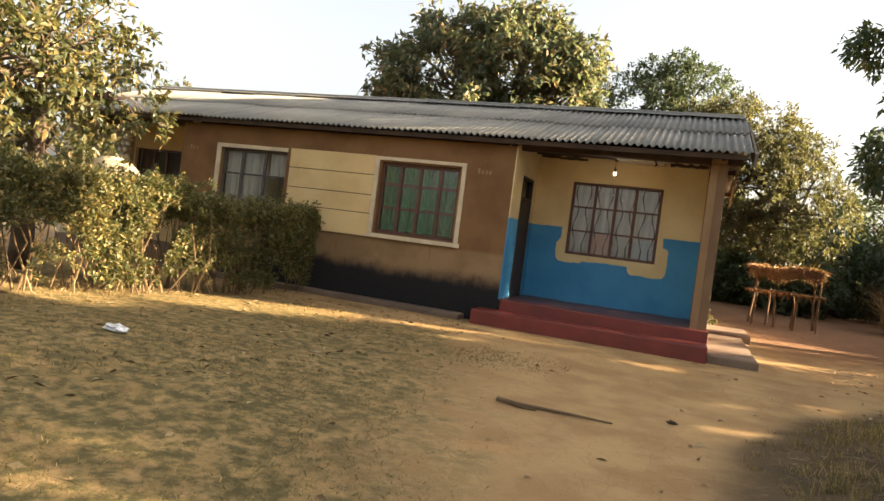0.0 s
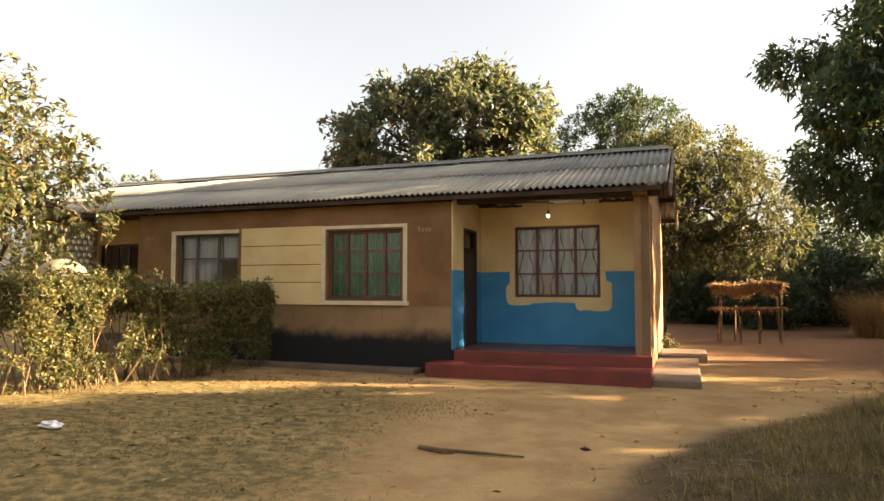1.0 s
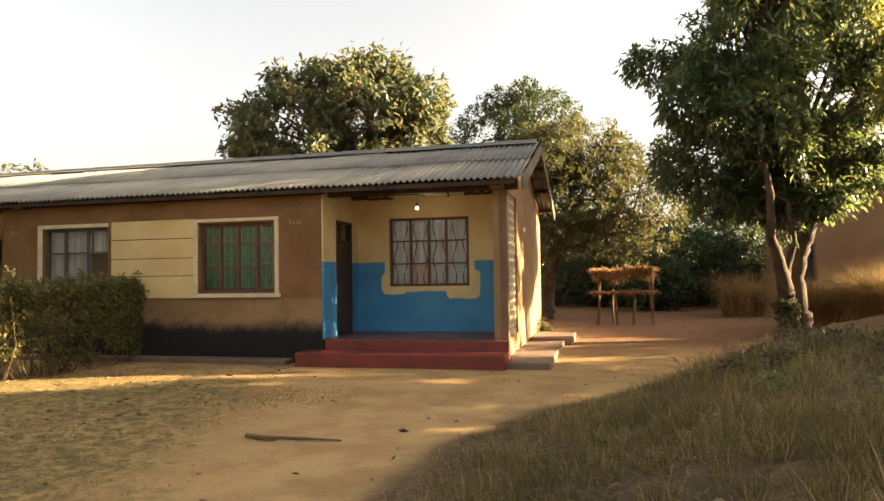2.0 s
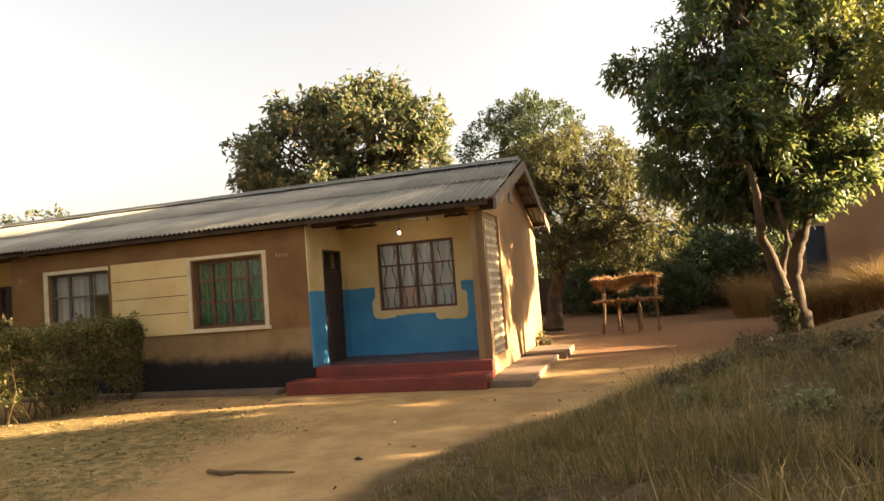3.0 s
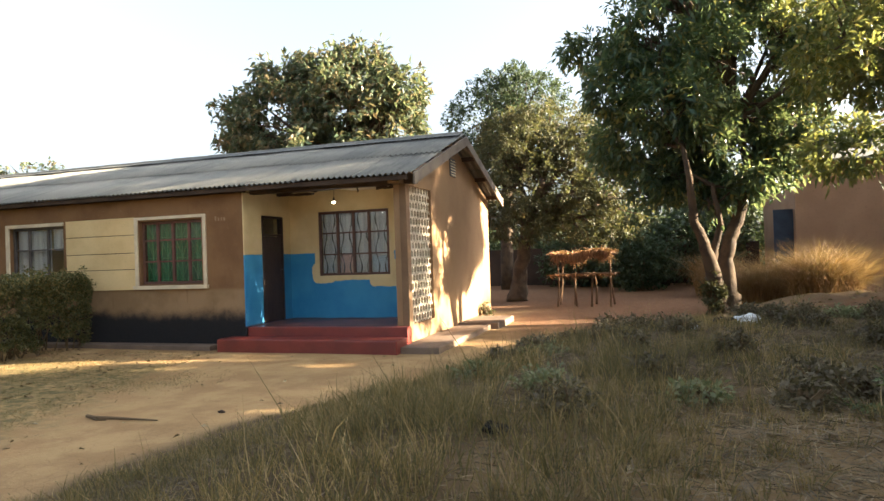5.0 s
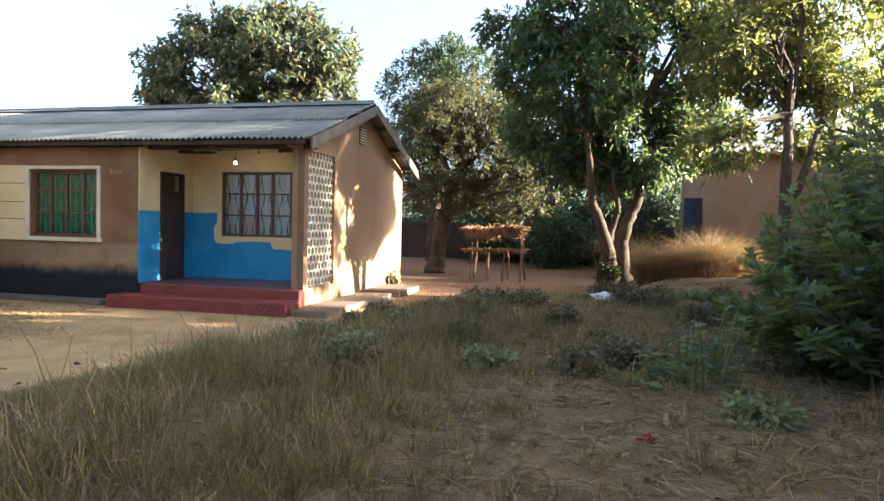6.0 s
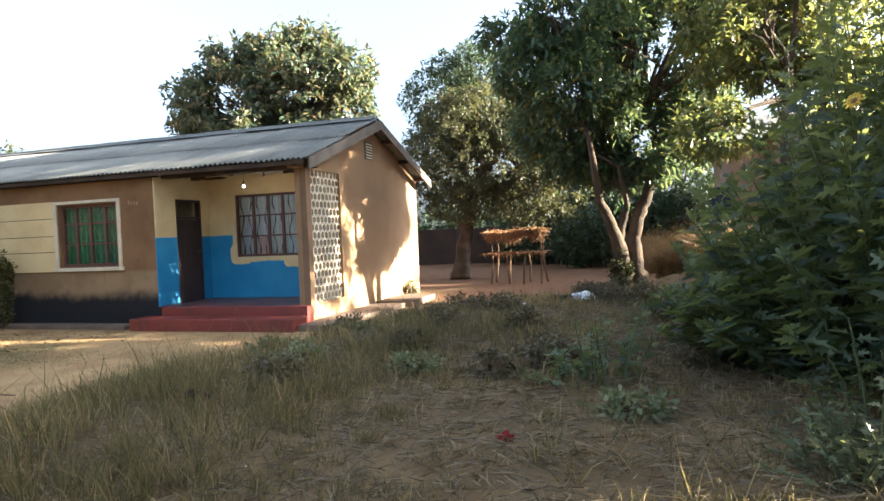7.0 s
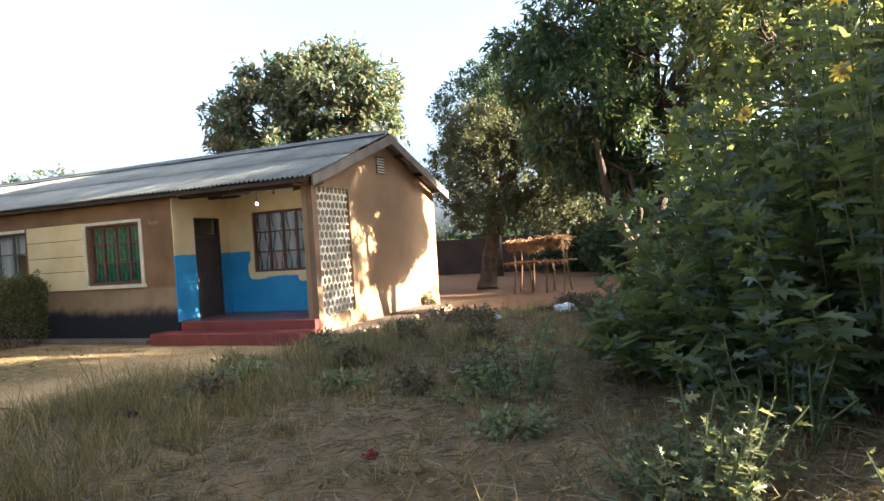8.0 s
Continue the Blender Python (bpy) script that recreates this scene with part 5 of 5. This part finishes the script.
def grass():
    """Dry grass on the bank, tufted, and a thin cover on the yard."""
    rng = np.random.default_rng(91)
    B, W, L, D = [], [], [], []
    n = 0
    while n < 150000:
        x, y = rng.uniform(0.0, 12.0), 0.9 + 15.0 * rng.random() ** 1.5
        b = bank(x, y)
        worn = smooth01(0.35, 0.0, math.hypot(x - (3.55 + 0.12 * (y - 3.5)), (y - 5.0) * 0.12)) * (1 if 2.5 < y < 8 else 0)
        thick = smooth01(-0.25, 0.9, b + 0.5 * noise.noise((x * 1.2, y * 1.2, 7.0))) * (0.35 + 0.9 * max(0.0, noise.noise((x * 0.8, y * 0.8, 1.0)) + 0.35)) * (1 - worn)
        thick *= (1 - 0.93 * smooth01(9.0, 10.5, y)) * (1 - 0.8 * red_mound(x, y))
        thick *= 1 - 0.5 * smooth01(4.2, 5.6, x) * smooth01(2.2, 3.2, y)
        if rng.random() > thick:
            continue
        tall = (0.05 + 0.19 * smooth01(0.0, 1.6, b)) * rng.uniform(0.45, 1.25) * (0.8 + 0.5 * noise.noise((x * 0.7, y * 0.7, 5.0)))
        tall *= 1 - 0.42 * smooth01(4.0, 5.8, x)
        z = ground_z(x, y) - 0.01
        flat = 0.30 + 0.9 * smooth01(4.5, 6.5, x) * smooth01(4.5, 2.5, y)
        tuft = int(rng.integers(8, 30))
        for off in rng.normal(size=(tuft, 5)):
            B.append((x + off[0] * 0.03, y + off[1] * 0.03, z))
            W.append((off[0] * 0.22 + off[2] * flat * 0.7, off[1] * 0.22 + off[3] * flat * 0.7, 1.0))
            L.append(tall * (0.75 + 0.25 * abs(off[4])) * (1.5 if off[4] > 1.9 else 1.0))
        n += tuft
    B, W, L = np.array(B), np.array(W), np.array(L)
    W /= np.linalg.norm(W, axis=1)[:, None]
    v, f = blades(rng, B, W, L, rng.uniform(0.0016, 0.0034, len(B)), 0.34)
    tagged(link_part("bank_grass", arrays("bank_grass", v, f), DRYGRASS, None), "dry olive and straw-coloured grass on the bank", "grass", kind="stuff")
    # flattened hay, lying criss-cross on the bank
    B = []
    while len(B) < 80000:
        x, y = rng.uniform(0.8, 10.0), 0.9 + 8.5 * rng.random() ** 1.9
        if rng.random() < smooth01(0.0, 1.4, bank(x, y)) * (0.45 + 0.7 * noise.noise((x * 0.9, y * 0.9, 11.0)) + 0.4 * smooth01(3.0, 6.0, x) + 0.6 * smooth01(4.2, 6.0, x) * smooth01(5.0, 3.4, y)):
            B.append((x, y, ground_z(x, y) + 0.012 + 0.02 * rng.random()))
    B = np.array(B)
    W = rng.normal(size=B.shape) * np.array([1.0, 1.0, 0.13]) + np.array([0, 0, 0.10])
    W /= np.linalg.norm(W, axis=1)[:, None]
    v, f = blades(rng, B, W, rng.uniform(0.04, 0.17, len(B)), rng.uniform(0.0014, 0.0032, len(B)), 0.25)
    tagged(link_part("flattened_hay", arrays("flattened_hay", v, f), HAY, None), "flattened dry stalks matted on the bank", "dry grass", kind="stuff")
    B = []
    while len(B) < 34000:
        x, y = rng.uniform(-7.5, 0.4), rng.uniform(1.5, 10.0)
        k = noise.noise((x * 0.7, y * 0.7, 3.0)) + 0.6 * noise.noise((x * 2.1, y * 2.1, 6.0))
        spot = math.exp(-((x + 1.8) ** 2 + (y - 7.5) ** 2) / 0.3) + math.exp(-((x + 0.6) ** 2 / 1.4 + (y - 2.9) ** 2 / 0.25))
        if (x + 0.30 * y + 1.3 + 1.6 * k > 1.6 or rng.random() > 0.25 + k) and rng.random() > spot:
            continue
        B.append((x, y, ground_z(x, y) - 0.005))
    B = np.array(B)
    W = rng.normal(size=B.shape) * np.array([0.8, 0.8, 0.2]) + np.array([0, 0, 0.8])
    W /= np.linalg.norm(W, axis=1)[:, None]
    v, f = blades(rng, B, W, rng.uniform(0.02, 0.055, len(B)), rng.uniform(0.0015, 0.003, len(B)), 0.5)
    tagged(link_part("yard_grass", arrays("yard_grass", v, f), DRYGRASS, None), "thin short dry grass on the yard", "grass", kind="stuff")
    B = []
    while len(B) < 2200:
        x, y = rng.uniform(-7.0, 9.0), rng.uniform(1.5, 12.0)
        if -2.2 < x < 2.0 and rng.random() > 0.12:
            continue
        if X_LEFT < x < 1.5 and y > 10.0:
            continue
        B.append((x, y, ground_z(x, y) + 0.006))
    B = np.array(B)
    W = rng.normal(size=B.shape) * np.array([1, 1, 0.12])
    ln = rng.uniform(0.03, 0.10, len(B))
    v, f = leaves(rng, B, W, ln, ln * 0.22, 0.4)
    tagged(link_part("fallen_leaves", arrays("fallen_leaves", v, f), LITTERLEAF, None), "scattered dry fallen leaves on the ground", "leaf litter", kind="stuff")


grass()

# ---- the thatched stand ----
def stand():
    rng = np.random.default_rng(101)
    t = thing("thatched_stand", "rickety pole stand with a shelf and ragged thatch", "stand", 2.4, 19.1, ground_z(2.4, 19.1))
    xs, ys = (1.80, 2.22, 2.74, 3.20), (18.78, 19.42)
    for y in ys:
        for i, x in enumerate(xs):
            top = 1.56 if i in (0, 3) else 0.95
            bm = bmesh.new()
            z = ground_z(x, y)
            k = rng.normal(size=6) * 0.035
            tube(bm, [(x + k[0], y + k[1], z - 0.05), (x + k[2], y + k[3], z + 0.6), (x + k[4], y + k[5], z + top * 0.97)], [0.034, 0.028, 0.022], 6)
            part("pole", bm, POLE, t)
    for z, r, name in ((0.93, 0.024, "shelf_pole"), (1.46, 0.022, "roof_pole")):
        for k in range(7):
            bm = bmesh.new()
            y = 18.66 + 0.86 * k / 6
            tube(bm, [(1.68 + rng.normal() * 0.05, y, z + rng.normal() * 0.012), (2.45, y + rng.normal() * 0.03, z + rng.normal() * 0.015), (3.30 + rng.normal() * 0.05, y, z + rng.normal() * 0.012)], r, 6)
            part(name, bm, POLE, t)
    n = 5200
    x, y = rng.uniform(1.68, 3.20, n), rng.uniform(18.66, 19.54, n)
    lip = rng.random(n) < 0.45
    y = np.where(lip, np.where(rng.random(n) < 0.7, 18.66, 19.54) + rng.normal(size=n) * 0.03, y)
    base = np.stack([x, y, np.where(lip, 1.53, 1.50 + rng.uniform(0, 0.07, n)) + 0.03 * np.sin(x * 5) + 0.04 * (x - 2.4)], 1)
    way = np.where(lip[:, None], np.stack([rng.normal(size=n) * 0.35, rng.normal(size=n) * 0.15, -np.ones(n)], 1), np.stack([rng.normal(size=n), rng.normal(size=n) * 0.7, rng.normal(size=n) * 0.12], 1))
    way /= np.linalg.norm(way, axis=1)[:, None]
    v, f = blades(rng, base, way, np.where(lip, rng.uniform(0.06, 0.17, n) * (1.0 + 0.9 * np.abs(np.sin(x * 4.3 + 1.0))), rng.uniform(0.10, 0.26, n)), rng.uniform(0.006, 0.014, n), 0.45)
    link_part("thatch", arrays("thatch", v, f), THATCH, t)
    n = 500
    base = np.stack([rng.uniform(1.6, 3.3, n), np.full(n, 18.64) + rng.normal(size=n) * 0.05, np.full(n, 0.95)], 1)
    way = np.stack([rng.normal(size=n), rng.normal(size=n) * 0.3, -np.abs(rng.normal(size=n)) * 0.5], 1)
    way /= np.linalg.norm(way, axis=1)[:, None]
    v, f = blades(rng, base, way, rng.uniform(0.06, 0.18, n), rng.uniform(0.006, 0.012, n), 0.4)
    link_part("shelf_straw", arrays("shelf_straw", v, f), THATCH, t)


stand()

# ---- beyond the yard ----
def far_building():
    b = thing("building", "plain mud-plastered building behind the trees", "building", 13.0, 26.0, ground_z(13, 26))
    bm = bmesh.new()
    x0, x1, y0, y1 = 8.6, 18.0, 24.0, 31.0
    box(bm, x0, x1, y0, y1, -0.2, 4.25)
    part("wall", bm, FARWALL, b)
    bm = bmesh.new()
    v = [bm.verts.new(p) for p in ((x0 - 0.5, y0 - 0.5, 4.15), (x1, y0 - 0.5, 4.15), (x1, 27.5, 5.4), (x0 - 0.5, 27.5, 5.4), (x0 - 0.5, y1, 4.15), (x1, y1, 4.15))]
    bm.faces.new((v[0], v[1], v[2], v[3]))
    bm.faces.new((v[3], v[2], v[5], v[4]))
    r = part("roof", bm, ROOF, b)
    mod = r.modifiers.new("thickness", "SOLIDIFY")
    mod.thickness = 0.06
    boxed("door", BLUEDOOR, b, 8.0, 8.58, 24.3, 24.36, 0, 2.7)
    f = thing("fence_wall", "dark weathered brick fence wall", "wall", 4.0, 31.0, ground_z(4, 31))
    boxed("wall", DARKWALL, f, -14.0, 8.4, 31.0, 31.25, -0.1, 1.75, 0.02)


far_building()

# ---- small things ----
def crumple(name, label, category, x, y, size, height, material, seed, lift=0.0):
    """A crumpled bag or rag lying on the ground."""
    rng = random.Random(seed)
    bm = bmesh.new()
    bmesh.ops.create_icosphere(bm, subdivisions=3, radius=1.0)
    z = ground_z(x, y)
    for v in bm.verts:
        k = 1.0 + 0.5 * noise.noise(v.co * 1.7 + Vector((seed, 0, 0))) + 0.25 * noise.noise(v.co * 4.0 + Vector((0, seed, 0)))
        v.co = Vector((x + v.co.x * size * k, y + v.co.y * size * 0.6 * k, z + lift + max(-0.01, (v.co.z * 0.6 + 0.5) * height * k)))
    ob = part(name, bm, material, None)
    return tagged(ob, label, category)


PLASTIC = mottled("white_plastic", (0.74, 0.74, 0.72), (0.60, 0.60, 0.60), 8.0, 40.0, 0.4, specular=0.5)
CHAR = mottled("charred_black", (0.012, 0.012, 0.012), (0.03, 0.026, 0.024), 6.0, 30.0)
REDRAG = mottled("red_cloth", (0.32, 0.03, 0.03), (0.22, 0.025, 0.025), 6.0, 40.0)
crumple("plastic_bag", "crumpled white plastic bag on the bank", "litter", 5.42, 8.45, 0.14, 0.085, PLASTIC, 3)
crumple("black_rag", "dark torn sack beside a white plastic bag", "rag", 5.16, 8.42, 0.12, 0.06, CHAR, 17)
crumple("plastic_cup", "small white scrap of plastic in grass", "litter", 4.83, 7.7, 0.04, 0.05, PLASTIC, 5)
crumple("plastic_bag", "small white plastic bag on the yard", "litter", -4.15, 4.75, 0.11, 0.05, PLASTIC, 7)
crumple("black_rag", "black charred rag in the grass", "rag", 3.72, 3.69, 0.075, 0.05, CHAR, 9)
crumple("red_rag", "faded red rag in dry grass", "rag", 5.62, 3.33, 0.035, 0.04, REDRAG, 11)
crumple("stone", "small brown stone on bare earth", "stone", 0.22, 6.15, 0.04, 0.022, TIMBER, 13)


def stick():
    bm = bmesh.new()
    p = [(-1.12, 5.76), (-0.95, 5.68), (-0.72, 5.74), (-0.5, 5.70), (-0.2, 5.72)]
    tube(bm, [(x, y, ground_z(x, y) + 0.012 + 0.01 * (i % 2)) for i, (x, y) in enumerate(p)], [0.022, 0.020, 0.014, 0.012, 0.007], 6)
    tube(bm, [(-1.0, 5.70, ground_z(-1, 5.7) + 0.01), (-0.86, 5.62, ground_z(-0.9, 5.6) + 0.02), (-0.78, 5.66, ground_z(-0.8, 5.65) + 0.01)], [0.012, 0.010, 0.006], 5)
    tagged(part("stick", bm, TWIG, None), "dry forked stick lying on the sand", "stick")


def dish():
    d = thing("satellite_dish", "pale round satellite dish behind the hedge", "satellite dish", -7.35, 7.5, ground_z(-7.35, 7.5))
    bm = bmesh.new()
    m = look(Vector((-7.35, 7.5, 1.52)), Vector((-9.0, 9.5, 3.4)))
    rings = []
    for k in range(5):
        r = 0.36 * (k + 0.02) / 4
        rings.append([bm.verts.new(m @ Vector((r * math.cos(a), r * math.sin(a), 0.12 - 0.9 * r * r))) for a in [2 * math.pi * i / 20 for i in range(20)]])
    for k in range(4):
        for i in range(20):
            bm.faces.new((rings[k][i], rings[k][(i + 1) % 20], rings[k + 1][(i + 1) % 20], rings[k + 1][i]))
    q = part("reflector", bm, WHITE, d, smooth=True)
    q.modifiers.new("thickness", "SOLIDIFY").thickness = 0.006
    bm = bmesh.new()
    tube(bm, [(-7.35, 7.5, ground_z(-7.35, 7.5) - 0.05), (-7.35, 7.5, 1.5)], 0.025, 8)
    part("mast", bm, GREYSTEEL, d)


def utility_pole():
    p = thing("utility_pole", "thin grey wooden pole far behind the trees", "pole", 6.43, 40.0, ground_z(6.43, 40.0))
    bm = bmesh.new()
    tube(bm, [(6.43, 40.0, 0.0), (6.44, 40.0, 6.1)], [0.11, 0.08], 8)
    part("shaft", bm, TIMBER, p)
    bm = bmesh.new()
    box(bm, 6.02, 6.86, 39.9, 39.98, 5.72, 5.82)
    part("crossarm", bm, TIMBER, p)


stick()
dish()
utility_pole()
lattice()
